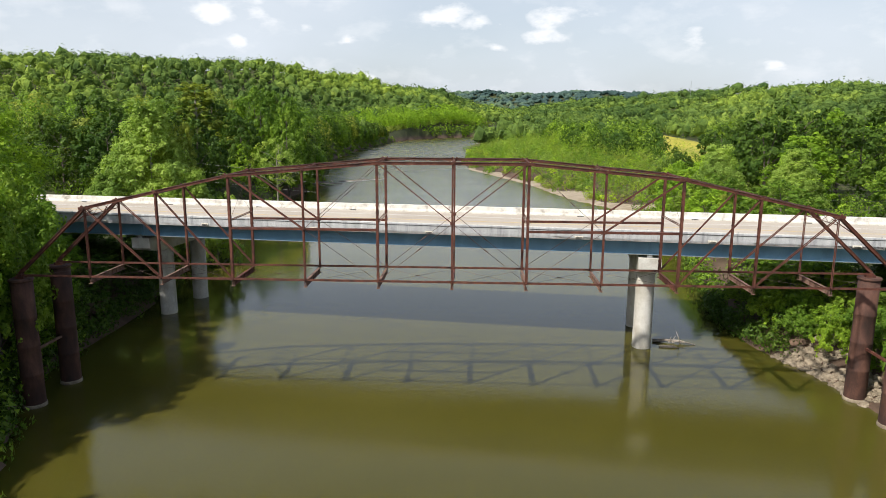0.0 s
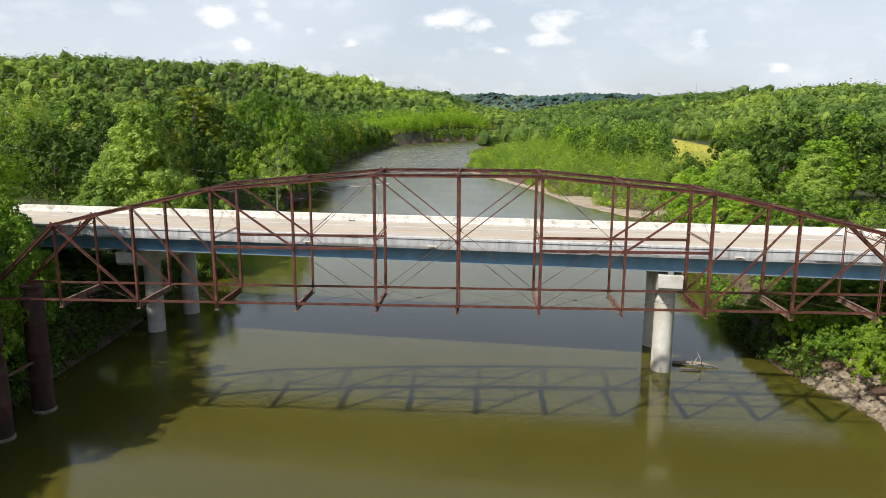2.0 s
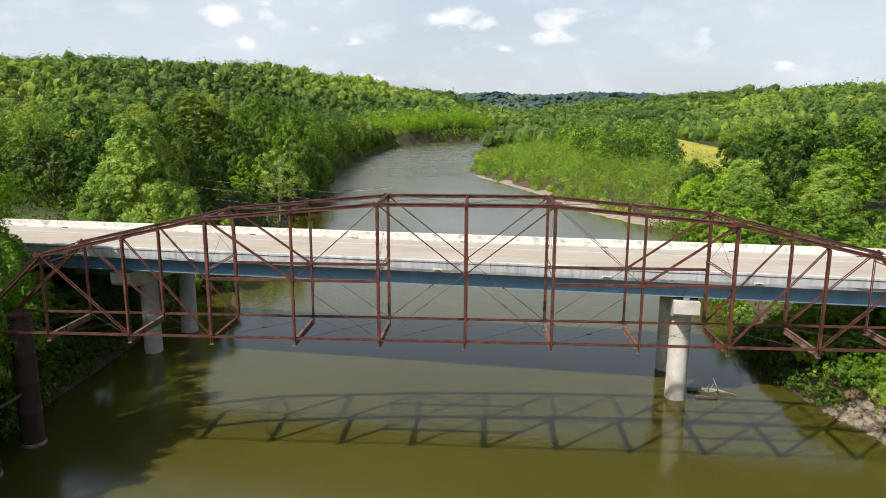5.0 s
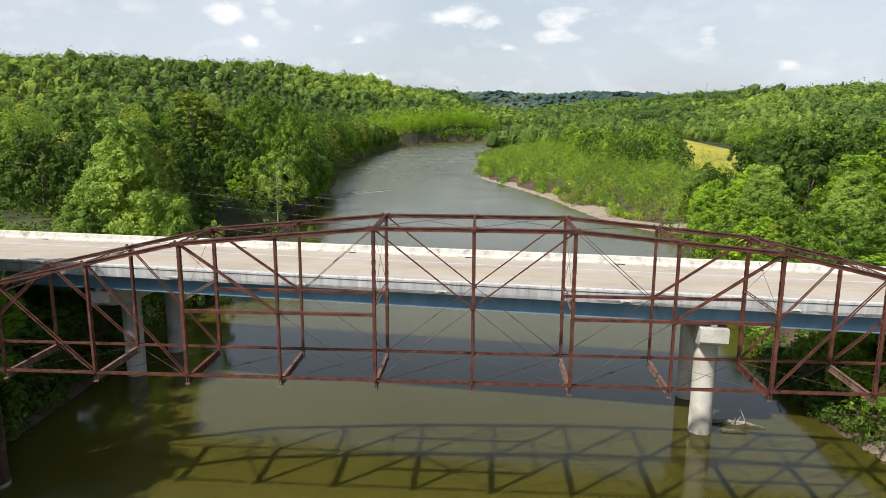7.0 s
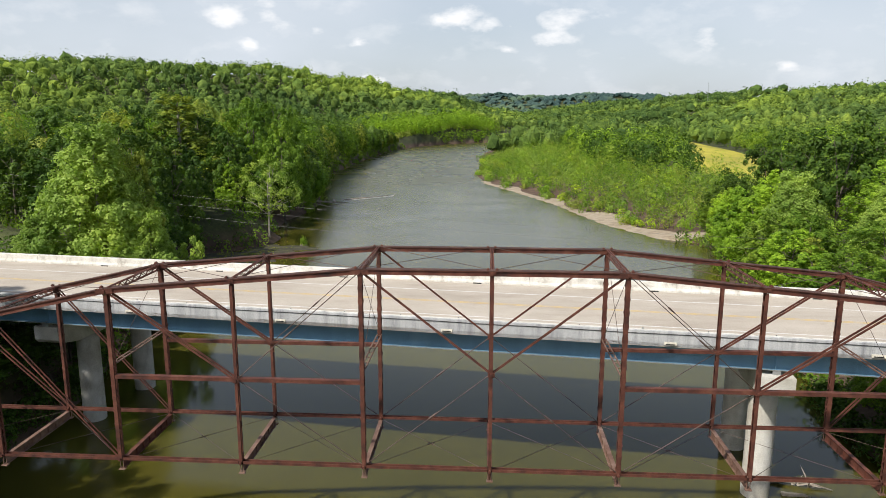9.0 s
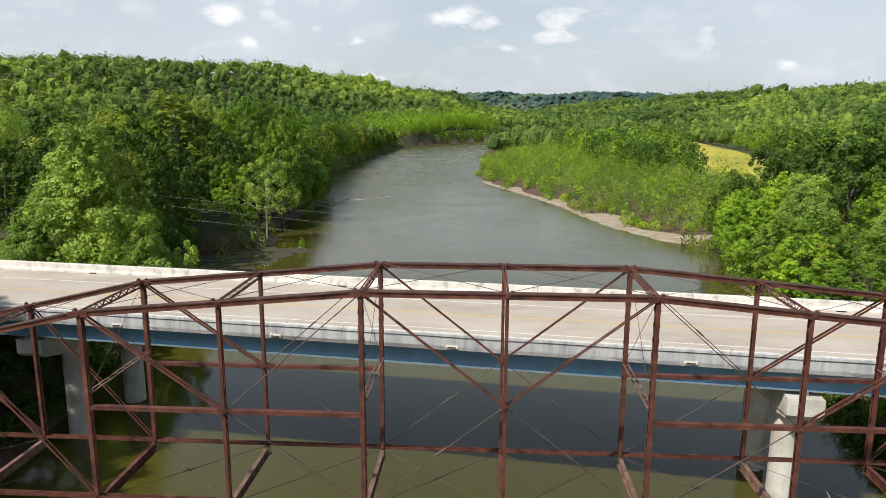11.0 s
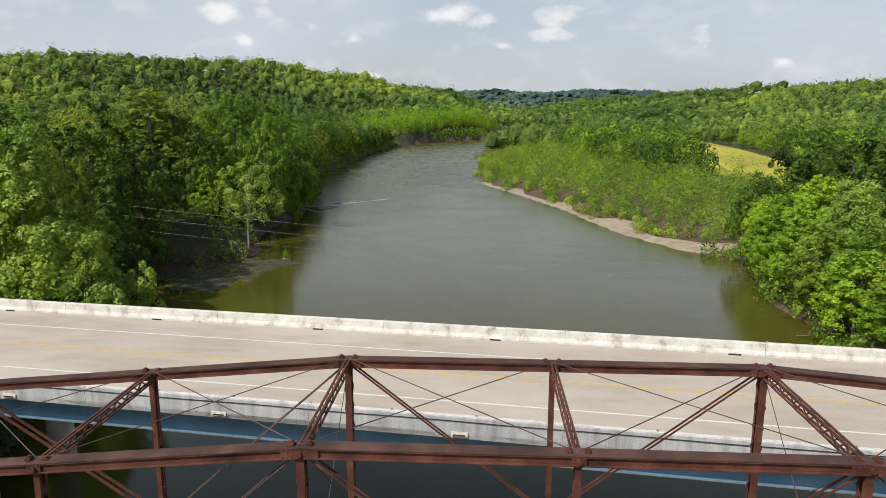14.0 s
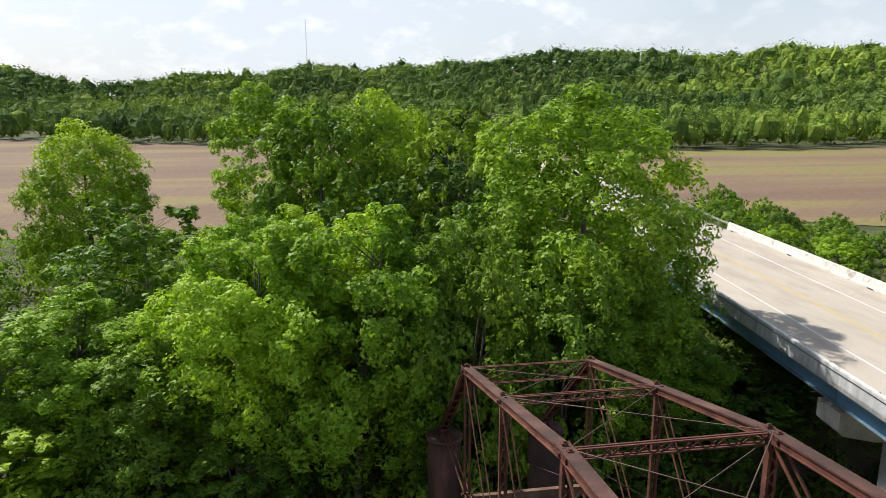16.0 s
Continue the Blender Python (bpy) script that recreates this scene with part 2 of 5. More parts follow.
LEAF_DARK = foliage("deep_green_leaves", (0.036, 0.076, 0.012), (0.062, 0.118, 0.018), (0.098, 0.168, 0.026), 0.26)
LEAF_SILVER = foliage("silvery_cottonwood_leaves", (0.185, 0.278, 0.044), (0.278, 0.385, 0.072), (0.390, 0.498, 0.122), 0.36)
LEAF_OLIVE = foliage("olive_new_leaves", (0.165, 0.208, 0.032), (0.245, 0.295, 0.048), (0.350, 0.395, 0.080), 0.36)


def woods_material(name, stops, speckle):
    m, n, l, b = material(name)
    g = n.new("ShaderNodeNewGeometry")
    c = ramp_node(n, l, g.outputs["Random Per Island"], stops)
    by_tree = ramp_node(n, l, noise_node(n, l, 0.085, 2.0, 0.5), [(0.30 + 0.40 * p, q) for p, q in stops])
    c = mix_node(n, l, c, by_tree, 0.72)
    c = mix_node(n, l, c, ramp_node(n, l, noise_node(n, l, speckle, 4.0, 0.7), ((0.30, (0.68, 0.72, 0.68)), (0.70, (1.25, 1.22, 1.1)))), 1.0, "MULTIPLY")
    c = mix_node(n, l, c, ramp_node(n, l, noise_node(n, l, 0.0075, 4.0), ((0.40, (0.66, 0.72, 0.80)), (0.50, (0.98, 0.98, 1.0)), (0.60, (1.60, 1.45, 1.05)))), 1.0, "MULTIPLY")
    l.new(c, b.inputs["Base Color"])
    b.inputs["Roughness"].default_value, b.inputs["Specular IOR Level"].default_value = 0.8, 0.1
    t = n.new("ShaderNodeBsdfTranslucent")
    l.new(mix_node(n, l, c, (1.2, 1.25, 0.7), 1.0, "MULTIPLY"), t.inputs["Color"])
    x = n.new("ShaderNodeMixShader")
    x.inputs["Fac"].default_value = 0.22
    l.new(b.outputs["BSDF"], x.inputs[1])
    l.new(t.outputs["BSDF"], x.inputs[2])
    l.new(x.outputs["Shader"], n["Material Output"].inputs["Surface"])
    return m


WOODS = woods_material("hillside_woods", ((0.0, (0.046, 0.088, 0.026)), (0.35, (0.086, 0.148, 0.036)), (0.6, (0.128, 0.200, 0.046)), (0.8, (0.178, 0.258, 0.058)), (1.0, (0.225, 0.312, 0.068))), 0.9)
# the blue of distance haze is put into this leaf colour
WOODS_FAR = woods_material("haze_tinted_distant_woods", ((0.0, (0.062, 0.105, 0.100)), (0.5, (0.076, 0.126, 0.116)), (1.0, (0.092, 0.146, 0.128))), 0.10)


def water_material():
    m, n, l, b = material("turbid_olive_river")
    c = ramp_node(n, l, noise_node(n, l, 0.035, 4.0), ((0.3, (0.058, 0.053, 0.009)), (0.7, (0.072, 0.065, 0.012))))
    l.new(c, b.inputs["Base Color"])
    b.inputs["IOR"].default_value = 1.45
    b.subsurface_method = "BURLEY"                      # silt scatters the light, which softens shadows on the water
    b.inputs["Subsurface Weight"].default_value, b.inputs["Subsurface Scale"].default_value = 0.6, 0.6
    b.inputs["Subsurface Radius"].default_value = (1.0, 0.9, 0.5)
    r = ramp_node(n, l, noise_node(n, l, 0.05, 4.0), ((0.35, (0.02, 0.02, 0.02)), (0.65, (0.07, 0.07, 0.07))))
    small = noise_node(n, l, 1.9, 4.0, 0.65)
    patch = ramp_node(n, l, noise_node(n, l, 0.045, 3.0), ((0.38, (0.30, 0.30, 0.30)), (0.62, (1, 1, 1))))
    place = n.new("ShaderNodeNewGeometry")
    along = n.new("ShaderNodeSeparateXYZ")
    l.new(place.outputs["Position"], along.inputs[0])
    riffle = n.new("ShaderNodeMapRange")                # the current runs rougher upstream of the bridges
    riffle.inputs["From Min"].default_value, riffle.inputs["From Max"].default_value = 60.0, 260.0
    riffle.inputs["To Min"].default_value, riffle.inputs["To Max"].default_value = 0.55, 3.0
    l.new(along.outputs["Y"], riffle.inputs["Value"])
    ruffled = n.new("ShaderNodeMath")                   # wind and current break the mirror up there
    ruffled.operation = "MULTIPLY_ADD"
    ruffled.inputs[1].default_value = 0.075
    l.new(riffle.outputs[0], ruffled.inputs[0])
    l.new(r, ruffled.inputs[2])
    l.new(ruffled.outputs[0], b.inputs["Roughness"])
    swell = mix_node(n, l, small, patch, 1.0, "MULTIPLY")
    bump_node(n, l, b, mix_node(n, l, swell, riffle.outputs[0], 1.0, "MULTIPLY"), 0.30, 0.09)
    return m


WATER = water_material()


def ground_material():
    m, n, l, b = material("grassy_ground")
    c = ramp_node(n, l, noise_node(n, l, 0.12, 6.0, 0.65), ((0.3, (0.030, 0.032, 0.012)), (0.5, (0.055, 0.066, 0.017)), (0.7, (0.095, 0.115, 0.026))))
    c = mix_node(n, l, c, ramp_node(n, l, noise_node(n, l, 1.6, 4.0), ((0.3, (0.55, 0.55, 0.5)), (0.7, (1.15, 1.15, 1.1)))), 1.0, "MULTIPLY")
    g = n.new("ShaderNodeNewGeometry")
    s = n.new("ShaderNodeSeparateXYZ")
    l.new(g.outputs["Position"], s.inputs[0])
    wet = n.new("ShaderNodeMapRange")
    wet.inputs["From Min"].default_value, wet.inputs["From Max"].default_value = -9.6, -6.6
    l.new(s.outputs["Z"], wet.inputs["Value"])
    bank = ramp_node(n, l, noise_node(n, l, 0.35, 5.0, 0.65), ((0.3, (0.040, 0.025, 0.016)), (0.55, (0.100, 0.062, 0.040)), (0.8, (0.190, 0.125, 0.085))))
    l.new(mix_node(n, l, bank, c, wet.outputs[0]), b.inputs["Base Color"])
    b.inputs["Roughness"].default_value = 0.95
    bump_node(n, l, b, noise_node(n, l, 1.2, 5.0, 0.7), 0.6, 0.2)
    return m


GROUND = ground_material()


def field_material(name, stops, band, speck):
    """Crop rows and weed bands: long noise along one way."""
    m, n, l, b = material(name)
    c = ramp_node(n, l, noise_node(n, l, 0.9, 5.0, 0.6, stretched(n, l, *band)), stops)
    c = mix_node(n, l, c, ramp_node(n, l, noise_node(n, l, speck, 5.0, 0.7), ((0.3, (0.75, 0.75, 0.75)), (0.7, (1.15, 1.15, 1.1)))), 1.0, "MULTIPLY")
    l.new(c, b.inputs["Base Color"])
    b.inputs["Roughness"].default_value = 0.95
    bump_node(n, l, b, noise_node(n, l, 2.0, 4.0), 0.5, 0.15)
    return m


FIELD = field_material("bare_brown_field", ((0.36, (0.130, 0.078, 0.050)), (0.50, (0.170, 0.112, 0.070)), (0.55, (0.195, 0.150, 0.060)), (0.64, (0.175, 0.165, 0.042))), (0.028, 0.004, 0.02), 0.8)
MEADOW = field_material("yellow_flowering_meadow", ((0.3, (0.21, 0.21, 0.030)), (0.45, (0.34, 0.31, 0.035)), (0.65, (0.47, 0.41, 0.045))), (0.05, 0.012, 0.02), 0.6)


# ---------------------------------------------------------------- building helpers
class Geo:
    """Collects boxes, beams, tubes and leaves into one mesh."""

    def __init__(self):
        self.v, self.f = [], []

    def add(self, verts, faces):
        k = len(self.v)
        self.v.extend(tuple(p) for p in verts)
        self.f.extend(tuple(k + i for i in f) for f in faces)
        return self

    def beam(self, p, q, w, h, up=(0, 0, 1), shift=(0, 0)):
        """A bar from p to q, w wide across and h high along up, moved sideways by shift."""
        p, q = Vector(p), Vector(q)
        d = (q - p).normalized()
        s = d.cross(Vector(up))
        s = s.normalized() if s.length > 1e-4 else d.orthogonal().normalized()
        u = s.cross(d).normalized()
        o = s * shift[0] + u * shift[1]
        c = [o + s * a * w / 2 + u * b * h / 2 for a, b in ((-1, -1), (1, -1), (1, 1), (-1, 1))]
        return self.add([p + x for x in c] + [q + x for x in c],
                        [(3, 2, 1, 0), (4, 5, 6, 7), (0, 1, 5, 4), (1, 2, 6, 5), (2, 3, 7, 6), (3, 0, 4, 7)])

    def tube(self, points, radii, sides=6, cap=True):
        pts = [Vector(p) for p in points]
        k, n = len(self.v), len(pts)
        for i, p in enumerate(pts):
            d = (pts[min(i + 1, n - 1)] - pts[max(i - 1, 0)]).normalized()
            a = d.orthogonal().normalized() if abs(d.z) < 0.95 else d.cross(Vector((0, 1, 0))).normalized()
            b = d.cross(a)
            for j in range(sides):
                t = 2 * math.pi * j / sides
                self.v.append(tuple(p + (a * math.cos(t) + b * math.sin(t)) * radii[i]))
        for i in range(n - 1):
            for j in range(sides):
                j2 = (j + 1) % sides
                self.f.append((k + i * sides + j, k + i * sides + j2, k + (i + 1) * sides + j2, k + (i + 1) * sides + j))
        if cap:
            self.f.append(tuple(k + j for j in reversed(range(sides))))
            self.f.append(tuple(k + (n - 1) * sides + j for j in range(sides)))
        return self

    def sweep(self, profile, ends):
        """Closed profile of (n, z), drawn out between the along-places ends, in road axes."""
        m = len(profile)
        verts = [road(u, n, z) for u in ends for n, z in profile]
        faces = [(i, (i + 1) % m, m + (i + 1) % m, m + i) for i in range(m)]
        return self.add(verts, faces + [tuple(reversed(range(m))), tuple(range(m, 2 * m))])

    def mesh(self, name, mat, smooth=False):
        me = bpy.data.meshes.new(name)
        me.from_pydata(self.v, [], self.f)
        me.materials.append(mat)
        if smooth:
            me.polygons.foreach_set("use_smooth", [True] * len(me.polygons))
        me.validate()
        return me


def part(name, geo, mat, parent, label="", smooth=False):
    ob = new(name, geo.mesh(name, mat, smooth) if isinstance(geo, Geo) else geo)
    ob.parent = parent
    return tagged(ob, label)


def thing(name, label, category, group="", kind="", at=(0, 0, 0)):
    ob = new(name)
    ob.location = at
    ob.empty_display_size = 0.3
    return tagged(ob, label, category, group, kind)


def solid(name, geo, mat, label, category="", group="", kind="", smooth=False):
    return tagged(new(name, geo.mesh(name, mat, smooth)), label, category, group, kind)


def array_mesh(name, verts, faces, mat, smooth=False):
    """A mesh from arrays: verts (n, 3), faces (m, k) all of one size."""
    me = bpy.data.meshes.new(name)
    k = faces.shape[1]
    me.vertices.add(len(verts))
    me.vertices.foreach_set("co", np.ascontiguousarray(verts, dtype=np.float32).ravel())
    me.loops.add(faces.size)
    me.loops.foreach_set("vertex_index", np.ascontiguousarray(faces, dtype=np.int32).ravel())
    me.polygons.add(len(faces))
    me.polygons.foreach_set("loop_start", np.arange(0, faces.size, k, dtype=np.int32))
    me.polygons.foreach_set("loop_total", np.full(len(faces), k, dtype=np.int32))
    me.polygons.foreach_set("use_smooth", np.full(len(faces), smooth))
    me.materials.append(mat)
    me.update(calc_edges=True)
    return me


# ---------------------------------------------------------------- plan
P, W = 5.72, 5.17                 # truss panel and truss spacing
WATER_Z = -11.0
ROAD_TURN = radians(7.2)
RU = Vector((math.cos(ROAD_TURN), -math.sin(ROAD_TURN), 0))
RN = Vector((math.sin(ROAD_TURN), math.cos(ROAD_TURN), 0))
DECK_Z = 0.97
ROAD_MID = 24.1


def road(u, n, z):
    p = RU * u + RN * n
    return (p.x, p.y, z)


BANK_Y = np.array([-1500, -300, -60, -30, -12, -6, 0, 10, 20, 30, 45, 64, 72, 84, 97, 108, 118, 125, 144, 162, 182, 225, 249, 289, 409, 493, 540, 615, 664, 715, 756, 800, 900, 1500.0])
BANK_L = np.array([-34, -30, -24, -26, -30, -33, -37, -38.5, -38.5, -39, -43, -46, -49, -55, -59, -47, -45.5, -50, -52.5, -51, -52, -63, -68, -74, -77, -76, -73, -60, -39, -5, 28, 64, 165, 930.0])
BANK_R = np.array([40, 38, 37, 37, 36.5, 36, 35, 34, 30.5, 30.5, 34, 38.3, 41, 40, 43, 46, 46, 37.5, 29.2, 25, 21, 7.8, -1, -6, -5, -3, 3, 22, 40, 62, 82, 112, 210, 990.0])

CRESTS = [
    [(900, 135, 38), (900, 120, 37), (880, 111, 37), (900, 102, 34), (900, 91, 45), (900, 80, 49), (860, 66, 57), (820, 56, 60), (950, 47, 48), (850, 40, 55), (850, 33, 57), (880, 25, 63), (930, 16.5, 62), (1100, 11, 52), (1350, 6, 40), (1700, 3, 18)],
    [(2700, 14, 96), (2700, 6, 92), (2600, -2, 86), (2500, -8, 90), (2400, -14, 84), (2300, -22, 70)],
    [(1900, -9, 36), (1600, -13, 47), (1350, -19, 49), (1150, -27, 50), (1050, -36, 54), (1000, -48, 58), (1000, -70, 60)],
]


def crest_samples():
    out = []
    for line, width in zip(CRESTS, (250, 420, 300)):
        pts = [(-3 - r * math.sin(radians(a)), r * math.cos(radians(a)), h) for r, a, h in line]
        for (x0, y0, h0), (x1, y1, h1) in zip(pts, pts[1:]):
            for i in range(5):
                f = i / 5
                out.append((x0 + (x1 - x0) * f, y0 + (y1 - y0) * f, h0 + (h1 - h0) * f, width))
    return np.array(out)


CREST = crest_samples()
SKYLINE = [1.02, 1.0, 1.01, 1.06, 1.0, 1.0, 0.97, 1.0, 1.0, 1.0, 1.0, 1.0, 1.0, 1.29, 1.14, 1.03, 1.09, 0.96, 1.0, 1.02, 1.04, 1.07, 1.09, 1.12, 1.15, 1.2, 1.13, 1.06, 1.0, 0.91, 0.91, 1.04, 1.06, 1.01, 1.11, 0.95, 0.88, 0.94, 1.04, 1.06, 1.07, 1.15, 1.15, 1.14, 1.16, 1.08, 1.09, 1.0, 1.1, 1.08, 0.86, 0.85, 0.95, 0.92, 0.78, 0.68, 0.93, 1.16]      # hill height factors fitted to the ridge line in the camera's view, every 2.5 degrees from -30


def ground_z(x, y):
    """Height of the land: river bed, banks, flood plain, road embankment and hills."""
    x, y = np.atleast_1d(np.asarray(x, float)), np.atleast_1d(np.asarray(y, float))
    xl, xr = np.interp(y, BANK_Y, BANK_L), np.interp(y, BANK_Y, BANK_R)
    dl, dr = xl - x, x - xr
    left = np.interp(dl * np.where(y > 215, 1.9, 1.0), [0, 2, 5, 10, 18], [-11.2, -9.0, -6.2, -4.5, -4.0])
    steep = np.interp(dr, [0, 3, 9, 18, 40], [-11.2, -9.4, -7.0, -5.6, -5.0])
    bar = np.interp(dr, [0, 7, 12, 20, 45, 90], [-11.15, -10.5, -9.7, -8.6, -7.0, -6.0])
    f = np.clip((y - 112) / 16, 0, 1)
    right = steep * (1 - f) + bar * f
    wet = -11.2 - np.minimum(2.0, np.minimum(-dl, -dr) * 0.25)
    z = np.where(dl > 0, left, np.where(dr > 0, right, wet))
    land = (dl > 0) | (dr > 0)
    hill = np.zeros_like(x)
    for cx, cy, ch, cw in CREST:
        d2 = (x - cx) ** 2 + (y - cy) ** 2
        near = d2 < (cw * 3) ** 2
        if near.any():
            v = (ch + 4) * np.exp(-d2[near] / (2 * (cw * 0.62) ** 2))
            hill[near] = np.maximum(hill[near], v)
    bearing = np.degrees(np.arctan2(-(x + 3), y))
    hill = hill * np.where(np.hypot(x, y) < 1850, np.interp(bearing, np.arange(len(SKYLINE)) * 2.5 - 30, SKYLINE), 1.0)
    roll = 1 + 0.10 * np.sin(x * 0.011 + 1.3) * np.sin(y * 0.013) + 0.06 * np.sin(x * 0.031) * np.sin(y * 0.027 + 2)
    z = np.where(land, z + np.maximum(0, hill * roll - 3.0), z)
    u, n = x * RU.x + y * RU.y, x * RN.x + y * RN.y
    beyond = np.where(u < 0, -79 - u, u - 52)
    side = np.clip((np.abs(n - ROAD_MID) - 8.5) / 9.0, 0, 1)
    head = np.clip(-beyond / 9.0, 0, 1)
    lift = (DECK_Z - 0.35) * (1 - np.maximum(side, head)) + z * np.maximum(side, head)
    return np.where((beyond > -9) & land, np.maximum(z, lift), z)


def gz(x, y):
    return float(ground_z(x, y)[0])


# ---------------------------------------------------------------- ground and river
def graded(lo, hi, fine_lo, fine_hi, step, grow):
    mid = list(np.arange(fine_lo, fine_hi + step, step))
    s, a = step, mid[0]
    low, high = [], []
    while a > lo:
        s *= grow
        a -= s
        low.append(a)
    s, a = step, mid[-1]
    while a < hi:
        s *= grow
        a += s
        high.append(a)
    return np.array(low[::-1] + mid + high)


gx, gy = graded(-3600, 3000, -110, 90, 2.6, 1.05), graded(-1800, 3600, -60, 270, 3.2, 1.05)
GX, GY = np.meshgrid(gx, gy)
GZ = ground_z(GX.ravel(), GY.ravel()) + 0.0
cols, rows_n = len(gx), len(gy)
idx = np.arange(cols * rows_n).reshape(rows_n, cols)
quads = np.stack([idx[:-1, :-1], idx[:-1, 1:], idx[1:, 1:], idx[1:, :-1]], -1).reshape(-1, 4)
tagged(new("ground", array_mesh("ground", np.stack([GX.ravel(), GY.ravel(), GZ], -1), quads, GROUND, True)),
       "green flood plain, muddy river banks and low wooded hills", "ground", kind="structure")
river = Geo().add([(-400, -1700, WATER_Z), (1100, -1700, WATER_Z), (1100, 1700, WATER_Z), (-400, 1700, WATER_Z)], [(0, 1, 2, 3)])
solid("water", river, WATER, "murky olive-brown river with small ripples", "river", kind="structure")


def land_patch(name, outline, mat, label, category, lift=0.06):
    """A flat-lying sheet that follows the ground within an outline."""
    bm = bmesh.new()
    bm.faces.new([bm.verts.new((x, y, 0)) for x, y in outline])
    for axis in range(2):
        lo, hi = min(p[axis] for p in outline), max(p[axis] for p in outline)
        c = lo + 6
        while c < hi:
            co, no = [0, 0, 0], [0, 0, 0]
            co[axis], no[axis] = c, 1
            bmesh.ops.bisect_plane(bm, geom=bm.verts[:] + bm.edges[:] + bm.faces[:], plane_co=co, plane_no=no)
            c += max(6, (hi - lo) / 26)
    zs = ground_z([v.co.x for v in bm.verts], [v.co.y for v in bm.verts])
    for v, z in zip(bm.verts, zs):
        v.co.z = z + lift
    me = bpy.data.meshes.new(name)
    bm.to_mesh(me)
    bm.free()
    me.materials.append(mat)
    return tagged(new(name, me), label, category, kind="structure")


NORTH_FIELD = [(-113, 60), (-97, 84), (-272, 254), (-256, 190), (-262, 130), (-300, 80)]
SOUTH_FIELD = [(-112, 8), (-110, -45), (-170, -420), (-480, -420), (-388, -170), (-345, -94), (-328, -50), (-310, 40)]
YELLOW_FIELD = [(96, 205), (84, 250), (104, 330), (150, 560), (184, 700), (192, 690), (176, 560), (160, 430), (136, 300), (112, 225)]
land_patch("field", NORTH_FIELD, FIELD, "bare brown field with weedy yellow-green bands beside the road", "field", 0.1)
land_patch("field", SOUTH_FIELD, FIELD, "wide bare brown farm field beyond the trees", "field", 0.1)
land_patch("meadow", YELLOW_FIELD, MEADOW, "green meadow with yellow flowers among the trees", "meadow", 0.2)

# ---------------------------------------------------------------- road bridge
U0, U1 = -81.0, 54.0              # ends of the bridge deck, along the road
NEAR_F, FAR_F = 16.9, 31.3        # outer faces of the parapets
bridge = thing("road_bridge", "concrete road bridge on blue steel girders and round piers", "bridge")
crown = [(NEAR_F, 0.72), (FAR_F, 0.72), (FAR_F, DECK_Z), (ROAD_MID, DECK_Z + 0.10), (NEAR_F, DECK_Z)]
part("deck", Geo().sweep(crown, (U0, U1)), DECK, bridge, "worn tan concrete deck")


def parapet(face, inward, u0, u1):
    """Profile with a sloped inner toe and a chamfered top."""
    a = [(0, 0.74), (0, 1.77), (0.04, 1.82), (0.26, 1.82), (0.30, 1.77), (0.34, 1.34), (0.46, 1.12), (0.46, 0.98), (0.2, 0.98), (0.2, 0.74)]
    pr = [(face + inward * x, z) for x, z in a]
    return Geo().sweep(pr if inward < 0 else pr[::-1], (u0, u1))


seg = 12.45
cuts = [U0] + [U0 + 6.05 + seg * i for i in range(11)] + [U1]
cuts = [c for c in cuts if c <= U1]
for a, b in zip(cuts, cuts[1:]):
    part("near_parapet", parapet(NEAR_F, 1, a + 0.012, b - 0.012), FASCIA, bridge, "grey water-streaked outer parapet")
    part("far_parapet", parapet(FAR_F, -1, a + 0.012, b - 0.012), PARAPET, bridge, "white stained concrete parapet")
    part("parapet_cap", Geo().sweep([(NEAR_F + 0.045, 1.822), (NEAR_F + 0.255, 1.822), (NEAR_F + 0.25, 1.835), (NEAR_F + 0.05, 1.835)], (a + 0.012, b - 0.012)), PARAPET, bridge, "pale chipped parapet top")
part("conduit", Geo().tube([road(u, NEAR_F - 0.03, 1.60 + 0.015 * math.sin(u * 0.7)) for u in np.arange(U0, U1 + 0.1, 2.0)], [0.022] * int((U1 - U0) / 2 + 1), 6), DARK, bridge, "thin dark conduit along the parapet")

for off, mat, width in ((-3.65, WHITE_LINE, 0.13), (3.65, WHITE_LINE, 0.13), (-0.13, YELLOW_LINE, 0.10), (0.13, YELLOW_LINE, 0.10)):
    z = DECK_Z + 0.10 - abs(off) / 7.2 * 0.10 + 0.006
    n0 = ROAD_MID + off
    part("lane_line", Geo().sweep([(n0 - width / 2, z - 0.004), (n0 + width / 2, z - 0.004), (n0 + width / 2, z), (n0 - width / 2, z)][::-1], (U0 - 0.0, U1)), mat, bridge,
         "white edge line" if mat is WHITE_LINE else "double yellow centre line")

